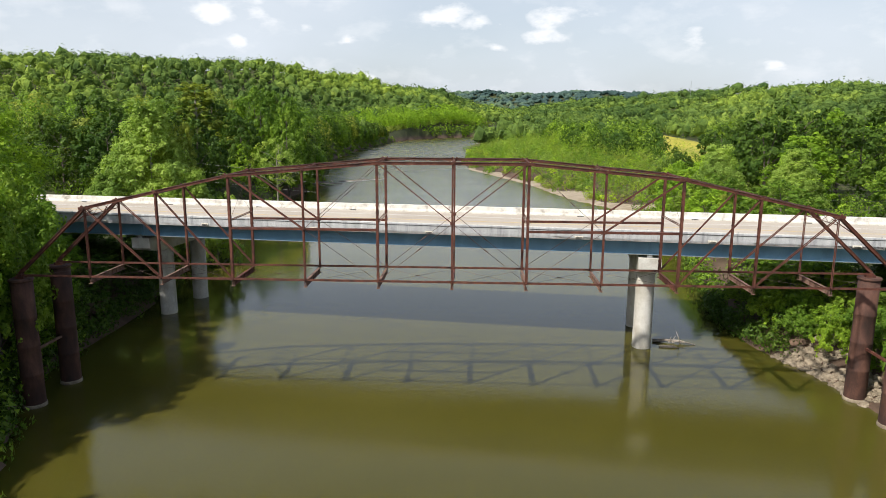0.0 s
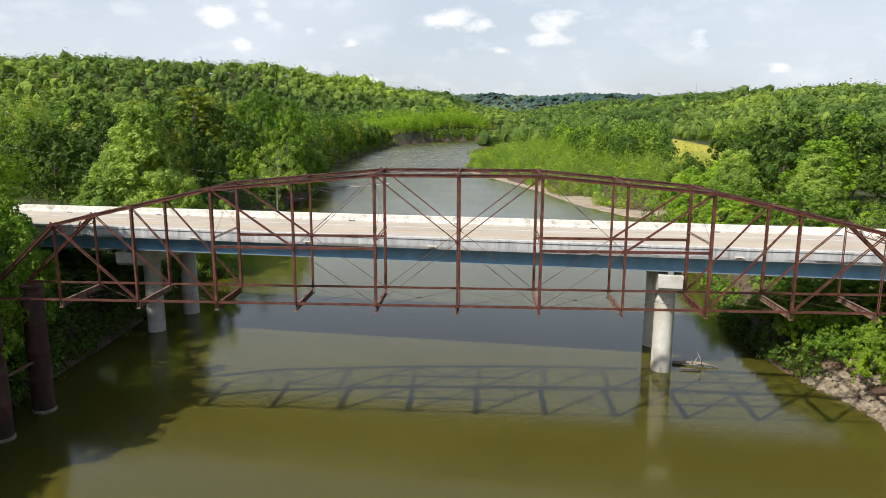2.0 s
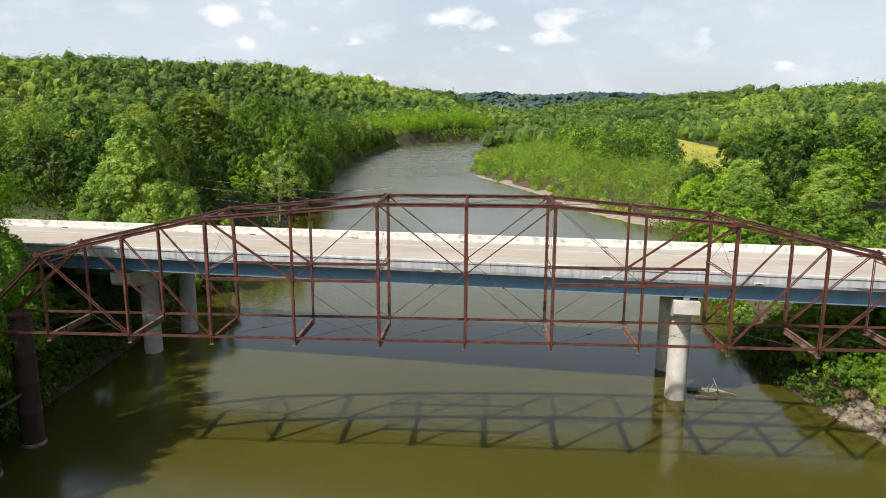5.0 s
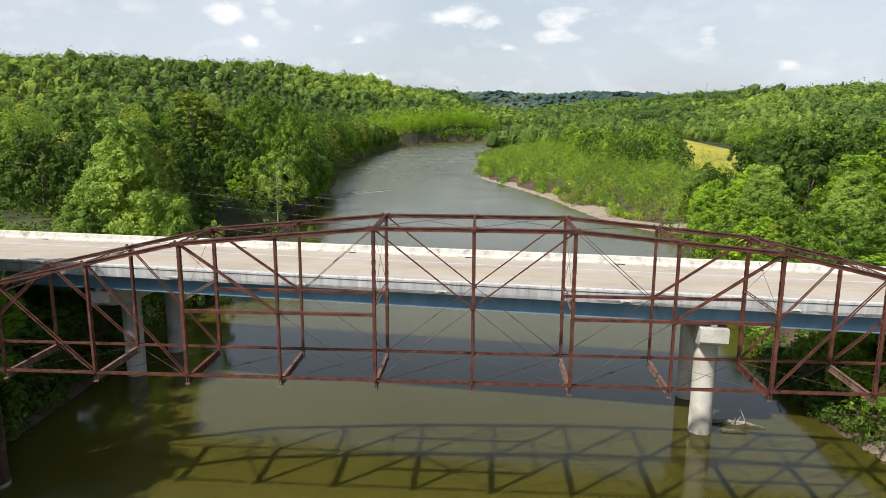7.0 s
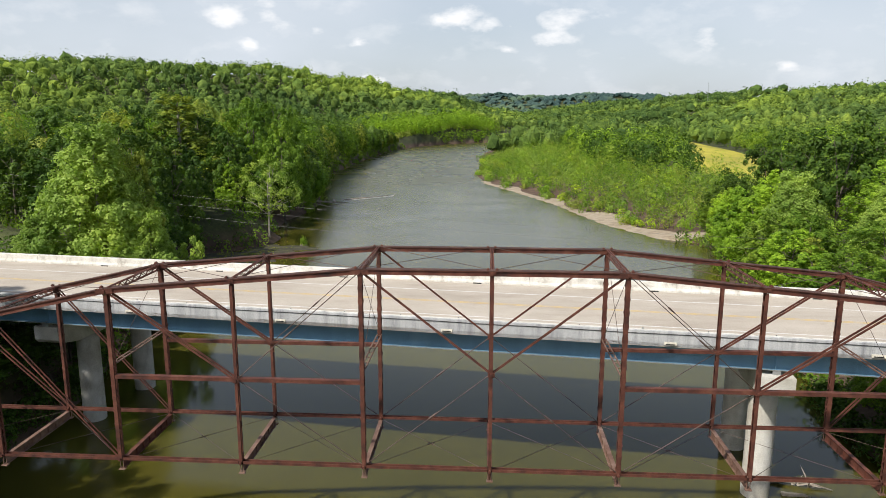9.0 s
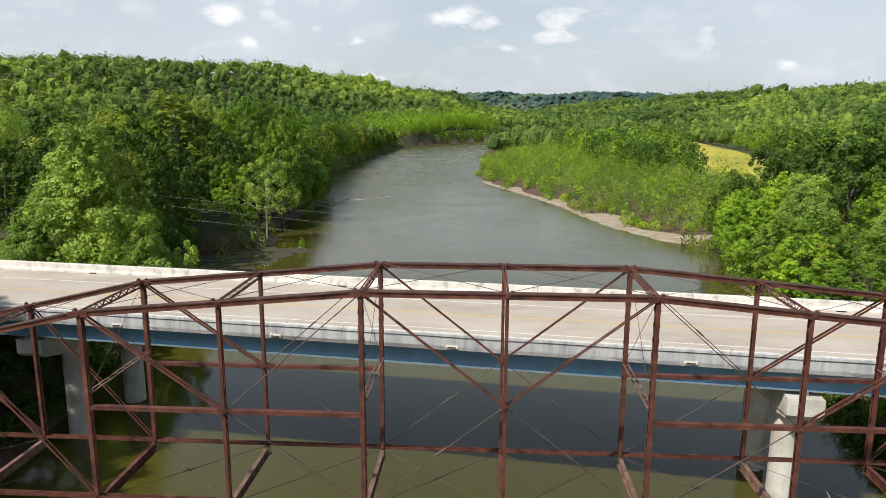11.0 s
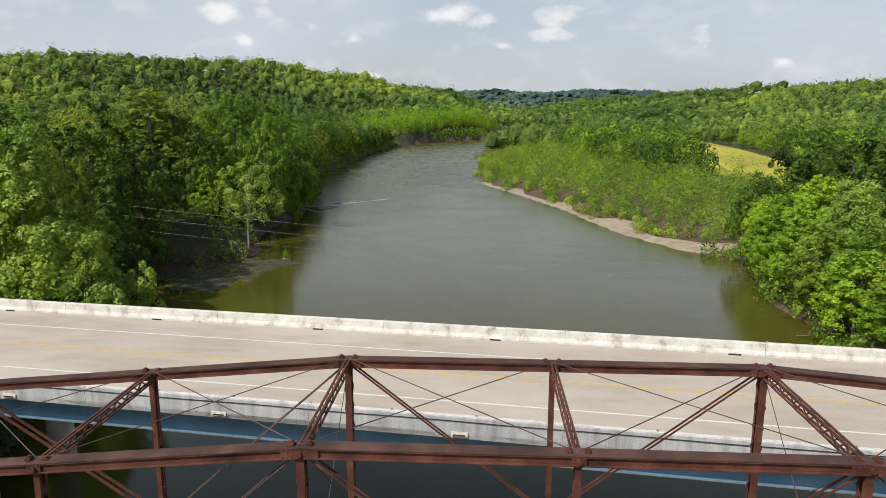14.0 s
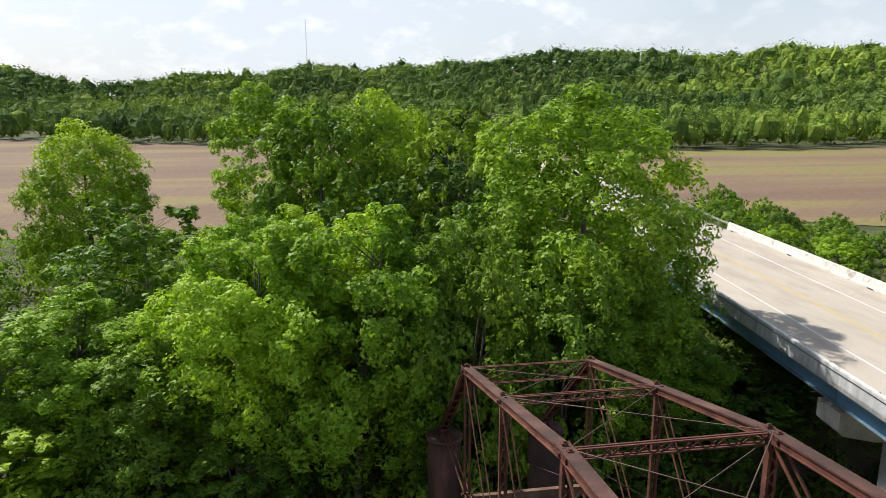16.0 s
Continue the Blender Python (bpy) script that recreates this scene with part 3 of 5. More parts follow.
girder_n = [17.95, 20.85, 23.75, 26.65, 29.9]
for gn in girder_n:
    g = Geo()
    g.sweep([(gn - 0.012, -0.68), (gn + 0.012, -0.68), (gn + 0.012, 0.70), (gn - 0.012, 0.70)], (U0, U1))
    gird = part("girder", g, BLUE, bridge, "blue painted steel plate girder")
    part("bottom_flange", Geo().sweep([(gn - 0.24, -0.73), (gn + 0.24, -0.73), (gn + 0.24, -0.68), (gn - 0.24, -0.68)], (U0, U1)), BLUE, gird)
    part("top_flange", Geo().sweep([(gn - 0.2, 0.68), (gn + 0.2, 0.68), (gn + 0.2, 0.715), (gn - 0.2, 0.715)], (U0, U1)), BLUE, gird)
    if gn == girder_n[0]:
        part("pale_flange_edge", Geo().sweep([(gn - 0.252, -0.735), (gn - 0.243, -0.735), (gn - 0.243, -0.675), (gn - 0.252, -0.675)], (U0, U1)), GALV, gird, "pale metal strip along the lower flange edge")
    for u in (-37.9, 16.8):
        part("stiffener", Geo().sweep([(gn - 0.2, -0.68), (gn - 0.014, -0.68), (gn - 0.014, 0.68), (gn - 0.2, 0.68)], (u - 0.02, u + 0.02)), BLUE, gird)
    if gn == girder_n[0]:
        for u in (-11.0, 7.0, 33.0, -58.0):
            sp = Geo().sweep([(gn - 0.03, -0.60), (gn - 0.013, -0.60), (gn - 0.013, 0.60), (gn - 0.03, 0.60)], (u - 0.42, u + 0.42))
            splice = part("splice_plate", sp, BLUE, gird, "bolted splice plate")
            bolts = Geo()
            for i in range(6):
                for j in range(9):
                    bolts.tube([road(u - 0.35 + i * 0.14, gn - 0.03, -0.53 + j * 0.135), road(u - 0.35 + i * 0.14, gn - 0.06, -0.53 + j * 0.135)], [0.025, 0.018], 5)
            tagged(part("bolts", bolts, BLUE, splice), kind="stuff")

for u, cols_n, cap_n in ((-38.2, (22.4, 29.8), (17.75, 31.5)), (16.9, (20.2, 27.7), (17.2, 31.0))):
    pier = thing("bridge_pier", "pale stained concrete pier with two round columns in the river", "pier", "road bridge piers", at=road(u, cols_n[0], WATER_Z - 1.5))
    base = Matrix.Translation(-pier.location)
    g = Geo()
    a, b = cap_n
    outline = [(a, -1.05), (a, -2.15), (a + 0.3, -2.45), (a + 2.2, -2.85), (b - 2.2, -2.85), (b - 0.3, -2.45), (b, -2.15), (b, -1.05)]
    m = len(outline)
    hw = 1.08
    vs = [road(u + s * hw, n, z) for s in (-1, 1) for n, z in outline]
    g.add(vs, [tuple(range(m)), tuple(reversed(range(m, 2 * m)))] + [((i + 1) % m, i, m + i, m + (i + 1) % m) for i in range(m)])
    me = g.mesh("cap_beam", CONCRETE)
    me.transform(base)
    part("cap_beam", me, CONCRETE, pier, "bevelled concrete cap beam")
    for n in cols_n:
        g = Geo()
        x, y, _ = road(u, n, 0)
        zs = [-13.0, -11.4, -11.0, -9.0, -6.5, -4.0, -2.8]
        g.tube([(x, y, z) for z in zs], [0.97, 0.97, 0.96, 0.95, 0.94, 0.94, 0.94], 28)
        me = g.mesh("column", CONCRETE, True)
        me.transform(base)
        part("column", me, CONCRETE, pier, "round concrete column")
    for gn in girder_n:
        g = Geo().sweep([(gn - 0.2, -1.05), (gn + 0.2, -1.05), (gn + 0.2, -0.73), (gn - 0.2, -0.73)][::-1], (u - 0.25, u + 0.25))
        me = g.mesh("bearing", GALV)
        me.transform(base)
        part("bearing", me, GALV, pier)

for u in (U0 + 0.6, U1 - 0.6):
    x, y, _ = road(u, ROAD_MID, 0)
    g = Geo().sweep([(NEAR_F + 0.5, -5.5), (FAR_F - 0.5, -5.5), (FAR_F - 0.5, -0.92), (NEAR_F + 0.5, -0.92)][::-1], (u - 0.6, u + 0.6))
    solid("bridge_abutment", g, CONCRETE, "plain grey concrete abutment under the deck end", "abutment", "road bridge abutments")

# drains, outlets and small markers on the parapets
for x0 in (-75.0, -62.65, -50.5, -38.14, -25.83, -13.41, -0.96, 14.17, 27.0, 39.0):
    u = x0 * RU.x + (30.9 - x0 * RN.x) / RN.y * RU.y
    if U0 < u < U1:
        # a solid dark strip stands in for the shade inside the slot
        part("drain_slot", Geo().sweep([(FAR_F - 0.50, DECK_Z + 0.004), (FAR_F - 0.40, DECK_Z + 0.004), (FAR_F - 0.40, DECK_Z + 0.10), (FAR_F - 0.468, DECK_Z + 0.10)][::-1], (u - 0.38, u + 0.38)), DARK, bridge, "dark strip standing in for the shade in the drain slot")
for x0 in (-52.0, -39.5, -27.4, -15.25, -2.93, 11.98, 24.4, 37.0):
    u = x0 * RU.x + (16.9 - x0 * RN.x) / RN.y * RU.y
    if U0 < u < U1:
        ob = part("drain_outlet", Geo().sweep([(NEAR_F - 0.10, 0.86), (NEAR_F - 0.004, 0.86), (NEAR_F - 0.004, 1.06), (NEAR_F - 0.05, 1.06)][::-1], (u - 0.40, u + 0.40)), OUTLET, bridge, "cream drain outlet box")
        # a dark plate on the closed box stands in for a shaded opening
        part("opening_shade", Geo().sweep([(NEAR_F - 0.115, 0.89), (NEAR_F - 0.101, 0.89), (NEAR_F - 0.101, 0.96), (NEAR_F - 0.115, 0.96)][::-1], (u - 0.30, u + 0.30)), DARK, ob)
for i, u in enumerate(np.arange(U0 + 2, U1, 4.15)):
    for n in (FAR_F - 0.15, NEAR_F + 0.15):
        x, y, _ = road(u, n, 0)
        part("reflector", Geo().beam((x, y, 1.815), (x, y, 1.93), 0.09, 0.03, RN), GALV, bridge)

# approach roads beyond the bridge ends
for a, b in ((-560, U0 - 0.02), (U1 + 0.02, 320)):
    g = Geo()
    st = np.linspace(a, b, 24)
    prof = [(17.4, -0.5), (30.8, -0.5), (30.8, DECK_Z - 0.02), (ROAD_MID, DECK_Z + 0.08), (17.4, DECK_Z - 0.02)]
    for s0, s1 in zip(st, st[1:]):
        g.sweep(prof, (s0, s1))
    solid("road", g, DECK, "pale two-lane road leading away through the field", "road", kind="structure")
    for off, mat, width in ((-3.65, WHITE_LINE, 0.13), (3.65, WHITE_LINE, 0.13), (-0.13, YELLOW_LINE, 0.10), (0.13, YELLOW_LINE, 0.10)):
        z = DECK_Z + 0.08 - abs(off) / 6.7 * 0.10 + 0.012
        n0 = ROAD_MID + off
        ob = solid("road_line", Geo().sweep([(n0 - width / 2, z - 0.006), (n0 + width / 2, z - 0.006), (n0 + width / 2, z), (n0 - width / 2, z)][::-1], (a, b)), mat,
                   "painted line on the road", "road line", kind="structure")


def guardrail(n, u0, u1, turn):
    g = thing("guardrail", "grey galvanised roadside guardrail on short posts", "guardrail", "guardrails at the bridge end", at=road(u0, n, gz(*road(u0, n, 0)[:2])))
    inv = Matrix.Translation(-g.location)
    us = np.linspace(u0, u1, 9)
    path = [(u, n + turn * ((u0 - u) / (u0 - u1)) ** 2) for u in us]
    for dz in (0.0, 0.12):
        rail = Geo()
        for (ua, na), (ub, nb) in zip(path, path[1:]):
            rail.beam(road(ua, na, 1.62 + dz), road(ub, nb, 1.62 + dz), 0.05, 0.10)
        me = rail.mesh("rail", GALV)
        me.transform(inv)
        part("rail", me, GALV, g)
    for u, nn in path:
        x, y, _ = road(u, nn, 0)
        post = Geo().beam((x, y, gz(x, y) - 0.3), (x, y, 1.75), 0.12, 0.15, RN)
        me = post.mesh("post", POLE)
        me.transform(inv)
        part("post", me, POLE, g)


guardrail(FAR_F - 0.2, U0 - 0.3, U0 - 20, 1.5)
guardrail(NEAR_F + 0.2, U0 - 0.3, U0 - 20, -1.5)

# ---------------------------------------------------------------- old truss bridge
TOP = {1: 5.44, 2: 6.75, 3: 8.05, 4: 8.58, 5: 9.11, 6: 9.115}
for k in range(7, 12):
    TOP[k] = TOP[12 - k]
MID = {4: 4.02, 6: 4.57, 8: 4.02}
truss = thing("truss_bridge", "old rusty red steel truss bridge without a deck", "bridge")


def node(k, side, level):
    y = 0.0 if side == 0 else W
    z = 0.0 if level == "b" else TOP[k] if level == "t" else MID[k]
    return Vector(((k - 6) * P, y, z))


def chord_member(name, p, q):
    """Riveted box: cover plate, two webs with out-turned flanges, tie plates underneath."""
    g = Geo()
    g.beam(p, q, 0.024, 0.205, (0, 0, 1), (-0.125, 0)).beam(p, q, 0.024, 0.205, (0, 0, 1), (0.125, 0))
    g.beam(p, q, 0.07, 0.018, (0, 0, 1), (-0.167, -0.094)).beam(p, q, 0.07, 0.018, (0, 0, 1), (0.167, -0.094))
    g.beam(p, q, 0.05, 0.016, (0, 0, 1), (-0.158, 0.088)).beam(p, q, 0.05, 0.016, (0, 0, 1), (0.158, 0.088))
    d = q - p
    for i in range(int(d.length / 0.9)):
        f = (i + 0.5) / int(d.length / 0.9)
        c, s = p + d * f, d.normalized() * 0.12
        g.beam(c - s, c + s, 0.26, 0.015, (0, 0, 1), (0, -0.111))
    web = part(name, g, RUST, truss)
    plate = part("cover_plate", Geo().beam(p, q, 0.37, 0.022, (0, 0, 1), (0, 0.114)), RUST_TOP, web, "faded red riveted cover plate")
    return web, plate


def rivets(p, q, parent):
    d = (q - p)
    n = int(d.length / 0.24)
    s = d.normalized().cross(Vector((0, 0, 1))).normalized()
    u = s.cross(d).normalized()
    g = Geo()
    a = d.normalized()
    for i in range(n):
        for side in (-0.145, 0.145):
            c = p + d * ((i + 0.5) / n) + s * side + u * 0.125
            ring = [c + (s * math.cos(t) + a * math.sin(t)) * 0.022 for t in np.arange(5) * 2 * math.pi / 5]
            g.add(ring + [c + u * 0.016], [(j, (j + 1) % 5, 5) for j in range(5)])
    return tagged(part("rivets", g, RUST_TOP, parent), kind="stuff")


def lacing(p, q, axis, gap, depth, step, w=0.045):
    """Zigzag bars on two faces of a member from p to q; axis points from one leg to the other."""
    g = Geo()
    d = q - p
    n = max(2, int(d.length / step))
    ax = Vector(axis).normalized()
    fl = d.normalized().cross(ax).normalized()
    for face in (-1, 1):
        for i in range(n):
            s = 1 if (i + (face > 0)) % 2 else -1
            a, b = p + d * (i / n) - ax * s * gap / 2, p + d * ((i + 1) / n) + ax * s * gap / 2
            g.beam(a + fl * face * depth / 2, b + fl * face * depth / 2, w, 0.012, fl)
    return g


def channel(p, q, wide, lip, face):
    """A rolled C section from p to q: web across x, lips turned towards face (+1 or -1) in y."""
    w, t, s = wide / 2, 0.014, face
    prof = [(-w, 0), (w, 0), (w, s * lip), (w - t, s * lip), (w - t, s * t), (t - w, s * t), (t - w, s * lip), (-w, s * lip)]
    m = len(prof)
    vs = [Vector(e) + Vector((x, y, 0)) for e in (p, q) for x, y in prof]
    fs = [(i, (i + 1) % m, m + (i + 1) % m, m + i) for i in range(m)] + [(0, 1, 2, 3, 4, 5, 6, 7), (15, 14, 13, 12, 11, 10, 9, 8)]
    return Geo().add(vs, fs)


def post_member(p, q, wide, laced):
    """Two channels facing each other, tied by lacing bars or batten plates."""
    o = Vector((0, 0.135, 0))
    ob = part("vertical_post", channel(p - o, q - o, wide, 0.075, 1), RUST, truss)
    part("channel", channel(p + o, q + o, wide, 0.075, -1), RUST, ob)
    if laced:
        tagged(part("lacing", lacing(p, q, (0, 1, 0), 0.26, wide + 0.03, 0.30), RUST, ob), kind="stuff")
    else:
        n = int((q - p).length / 1.6)
        for i in range(n + 1):
            c = p + (q - p) * ((i + 0.3) / (n + 0.6))
            part("batten", Geo().beam(c - Vector((0, 0, 0.09)), c + Vector((0, 0, 0.09)), wide + 0.012, 0.20, (0, 1, 0)), RUST, ob)
    return ob


def pair(name, p, q, gap, w, h, mat, lab=""):
    """Two parallel flat bars, the usual eyebar pair."""
    g = Geo()
    for s in (-1, 1):
        o = Vector((0, s * gap / 2, 0))
        g.beam(p + o, q + o, w, h)
    return part(name, g, mat, truss, lab)


def rod(name, p, q, r, buckle=None, gap=0.0, mat=None):
    g = Geo()
    for s in ((-1, 1) if gap else (0,)):
        o = Vector((0, s * gap / 2, 0))
        g.tube([p + o, q + o], [r, r], 6)
    ob = part(name, g, mat or ROD, truss)
    if buckle:
        c, d = p + (q - p) * buckle, (q - p).normalized()
        part("turnbuckle", Geo().tube([c - d * 0.28, c - d * 0.2, c + d * 0.2, c + d * 0.28], [r, r * 2.4, r * 2.4, r], 6), ROD, ob)
    return ob


for side in (0, 1):
    top = [node(k, side, "t") for k in range(1, 12)]
    bottom = [Vector(((k - 6) * P, side * W, 0)) for k in range(13)]
    for i, (a, b) in enumerate(zip(top, top[1:])):
        web, plate = chord_member("top_chord", a, b)
        rivets(a, b, web)
    for a, b in ((bottom[0] + Vector((0, 0, 0.15)), top[0]), (top[-1], bottom[12] + Vector((0, 0, 0.15)))):
        web, plate = chord_member("end_post", a, b)
        rivets(a, b, web)
    for a, b in zip(bottom, bottom[1:]):
        pair("bottom_chord", a - Vector((0.12, 0, 0)), b + Vector((0.12, 0, 0)), 0.22, 0.035, 0.12, RUST)
    for k in range(2, 11):
        post_member(node(k, side, "b") - Vector((0, 0, 0.1)), node(k, side, "t") - Vector((0, 0, 0.14)), 0.175 if k % 2 else 0.135, k not in (4, 6, 8))
    for k in (1, 11):
        pair("hip_hanger", node(k, side, "b"), node(k, side, "t"), 0.20, 0.09, 0.05, RUST)
    # diagonals
    for s in (1, -1):
        f = lambda k: 6 + s * (k - 6)
        pair("diagonal", node(f(1), side, "t"), node(f(2), side, "b"), 0.24, 0.03, 0.075, RUST)
        pair("diagonal", node(f(2), side, "t"), node(f(3), side, "b"), 0.20, 0.03, 0.07, RUST)
        pair("diagonal", node(f(3), side, "t"), node(f(4), side, "m"), 0.24, 0.035, 0.09, RUST)
        rod("diagonal_rod", node(f(4), side, "m"), node(f(5), side, "b"), 0.022)
        rod("diagonal_rod", node(f(4), side, "m"), node(f(5), side, "t"), 0.018, 0.42, 0.20)
        pair("diagonal", node(f(5), side, "t"), node(6, side, "m"), 0.18, 0.025, 0.05, RUST)
        rod("diagonal_rod", node(6, side, "m"), node(f(7), side, "b"), 0.022, 0.45)
        for a, b in ((3, 4), (4, 5)):
            pa, pb = Vector((node(f(a), side, "b").x, side * W, MID[4])), Vector((node(f(b), side, "b").x, side * W, MID[4]))
            g = Geo()
            g.beam(pa, pb, 0.03, 0.16, (0, 0, 1), (-0.10, 0)).beam(pa, pb, 0.03, 0.16, (0, 0, 1), (0.10, 0))
            g.beam(pa, pb, 0.24, 0.02, (0, 0, 1), (0, 0.08))
            part("middle_strut", g, RUST, truss)
    # pins and gusset plates
    for k in range(1, 12):
        lv = ["b", "t"] + (["m"] if k in MID else [])
        for level in lv:
            c = node(k, side, level)
            g = Geo().tube([c - Vector((0, 0.24, 0)), c + Vector((0, 0.24, 0))], [0.06, 0.06], 10)
            pin = part("pin", g, RUST, truss)
            if level != "b":
                big = level == "t" and k % 2 == 1
                hw_plate, tall = (0.40, 0.225) if big else (0.15, 0.20)
                for s in (-1, 1):
                    o = Vector((0, s * 0.175, -0.01 if level == "t" else 0))
                    plate = part("gusset_plate", Geo().beam(c + o - Vector((hw_plate, 0, 0)), c + o + Vector((hw_plate, 0, 0)), 0.016, tall), RUST, truss)
                    pl = Geo()
                    for i in range(8 if big else 3):
                        for j in range(2):
                            q = c + o + Vector(((-0.35 + i * 0.1) if big else (-0.1 + i * 0.1), s * 0.008, -0.075 + j * 0.15))
                            pl.tube([q, q + Vector((0, s * 0.018, 0))], [0.020, 0.014], 5)
                    tagged(part("rivets", pl, RUST, plate), kind="stuff")
        c = node(k, side, "t")
        for dx in (-0.20, 0.18):
            part("lateral_lug", Geo().beam(c + Vector((dx - 0.06, 0, 0.15)), c + Vector((dx + 0.06, 0, 0.15)), 0.15, 0.06).beam(c + Vector((dx, -0.04, 0.19)), c + Vector((dx, 0.04, 0.19)), 0.06, 0.05), RUST, truss)
        c = node(k, side, "b")
        hang = Geo()
        for dx in (-0.07, 0.07):
            hang.tube([c + Vector((dx, 0, 0.08)), c + Vector((dx, 0, -0.62))], [0.022, 0.022], 6)
        hang.beam(c + Vector((-0.14, 0, -0.56)), c + Vector((0.14, 0, -0.56)), 0.20, 0.04)
        part("hanger_bolt", hang, RUST_PALE, truss)

for k in range(1, 12):
    a, b = node(k, 0, "b"), node(k, 1, "b")
    zc = -0.32
    # floor beam: web, flanges and stiffeners, deeper in the middle
    g = Geo()
    pa, pb = a + Vector((0, 0.05, zc)), b + Vector((0, -0.05, zc))
    g.beam(pa, pb, 0.014, 0.42).beam(pa, pb, 0.20, 0.022, (0, 0, 1), (0, 0.21)).beam(pa, pb, 0.20, 0.022, (0, 0, 1), (0, -0.21))
    for i in range(1, 8):
        c = pa + (pb - pa) * (i / 8)
        g.beam(c - Vector((0, 0, 0.2)), c + Vector((0, 0, 0.2)), 0.12, 0.015, (0, 1, 0))
    part("floor_beam", g, RUST_PALE if k % 3 else RUST, truss, "pale rusted floor beam" if k % 3 else "dark rusted floor beam")
    # top strut
    ta, tb = node(k, 0, "t"), node(k, 1, "t")
    g = Geo()
    hi = 0.10
    lo = -0.16 if k not in (1, 11) else -0.62
    for dz in (hi, lo):
        for e in (-0.05, 0.05):
            g.beam(ta + Vector((e, 0.1, dz)), tb + Vector((e, -0.1, dz)), 0.05, 0.035)
    ob = part("top_strut" if k not in (1, 11) else "portal_strut", g, RUST, truss)
    depth = hi - lo
    mid = Vector((0, 0, (hi + lo) / 2))
    tagged(part("lacing", lacing(ta + mid + Vector((0, 0.1, 0)), tb + mid - Vector((0, 0.1, 0)), (0, 0, 1), depth, 0.10, depth * 1.25 if k not in (1, 11) else 1.0, 0.042), RUST if k % 2 else RUST_PALE, ob), kind="stuff")
    if k in (3, 5, 7, 9):
        g = Geo()
        za = Vector((0, 0, 4.62 - TOP[k]))
        for e in (-0.11, 0.11):
            g.beam(ta + za + Vector((e, 0.1, 0)), tb + za + Vector((e, -0.1, 0)), 0.06, 0.05)
        for i in range(8):
            c = ta + za + (tb - ta) * ((i + 0.5) / 8)
            g.beam(c - Vector((0.12, 0, 0)), c + Vector((0.12, 0, 0)), 0.06, 0.03)
        part("sway_strut", g, RUST_PALE, truss, "ladder-like sway strut")
        rod("sway_rod", ta, tb + za, 0.012)
        rod("sway_rod", tb, ta + za, 0.012)
for k in (1, 11):
    # knee braces of the portal, in the slope of the end posts
    dx = P / 5.44 * (-1 if k == 1 else 1)
    for y0, y1 in ((0.05, 1.5), (W - 0.05, W - 1.5)):
        c = node(k, 0, "t")
        part("knee_brace", Geo().beam(Vector((c.x + dx * 1.5, y0, c.z - 1.5)), Vector((c.x + dx * 0.2, y1, c.z - 0.35)), 0.07, 0.06), RUST, truss)
for k in range(1, 11):
    for a, b in ((0, 1), (1, 0)):
        rod("lateral_rod", node(k, a, "t") + Vector((0, 0, 0.12)), node(k + 1, b, "t") + Vector((0, 0, 0.12)), 0.014)
for k in range(0, 12):
    for a, b in ((0, 1), (1, 0)):
        p, q = Vector(((k - 6) * P, a * W, -0.12)), Vector(((k - 5) * P, b * W, -0.12))
        rod("lateral_rod", p, q, 0.012, 0.5 if k % 2 else None)

for k in (0, 12):
    for side in (0, 1):
        x, y = (k - 6) * P, side * W
        pil = thing("bridge_pillar", "tall rusted iron cylinder pillar with a pale water-stained foot", "pillar", "old bridge pillars", at=(x, y, WATER_Z - 1.5))
        g = Geo()
        zs = [0, 1.0, 1.6, 4.2, 4.28, 4.36, 6.6, 6.68, 6.76, 9.0, 9.08, 9.16, 12.1]
        rs = [0.86, 0.86, 0.85, 0.84, 0.88, 0.84, 0.83, 0.87, 0.83, 0.82, 0.86, 0.82, 0.82]
        g.tube([(0, 0, z) for z in zs], rs, 26)
        part("shaft", g, PILLAR, pil, "rust-streaked riveted shell", True)
        part("foot", Geo().tube([(0, 0, 1.3), (0, 0, 1.72), (0, 0, 1.78)], [0.93, 0.92, 0.84], 26), ROCK, pil, "pale silt-stained foot", True)
        part("cap", Geo().tube([(0, 0, 12.05), (0, 0, 12.15), (0, 0, 12.25)], [0.9, 0.93, 0.86], 26), PILLAR, pil)
        part("bearing_shoe", Geo().beam((-0.35, 0, 12.35), (0.35, 0, 12.35), 0.45, 0.22).beam((-0.2, 0, 12.52), (0.2, 0, 12.52), 0.40, 0.2), RUST, pil)
    x = (k - 6) * P
    if k == 0:
        solid("pillar_brace", Geo().beam((x, 0.8, -6.5), (x, W - 0.8, -6.5), 0.18, 0.2), RUST_PALE, "rusted brace beam between the iron pillars", "brace", "pillar braces")
    else:
        solid("pillar_brace", Geo().beam((x, 0.8, -6.2), (x, W - 0.8, -6.2), 0.18, 0.2), RUST, "rusted brace beam between the iron pillars", "brace", "pillar braces")


# ---------------------------------------------------------------- trees
rng = np.random.default_rng(11)


def unit(v):
    return v / np.maximum(1e-6, np.linalg.norm(v, axis=-1, keepdims=True))


def leaf_quads(c, n, size, g):
    """Folded diamond leaves at c, facing n."""
    a = unit(np.cross(n, unit(g.normal(size=c.shape))))
    b = np.cross(n, a)
    s = size[:, None]
    v = np.stack([c + a * s, c + b * s * 0.58 + n * s * 0.12, c - a * s, c - b * s * 0.58 + n * s * 0.12], 1).reshape(-1, 3)
    return v, np.arange(len(v)).reshape(-1, 4)


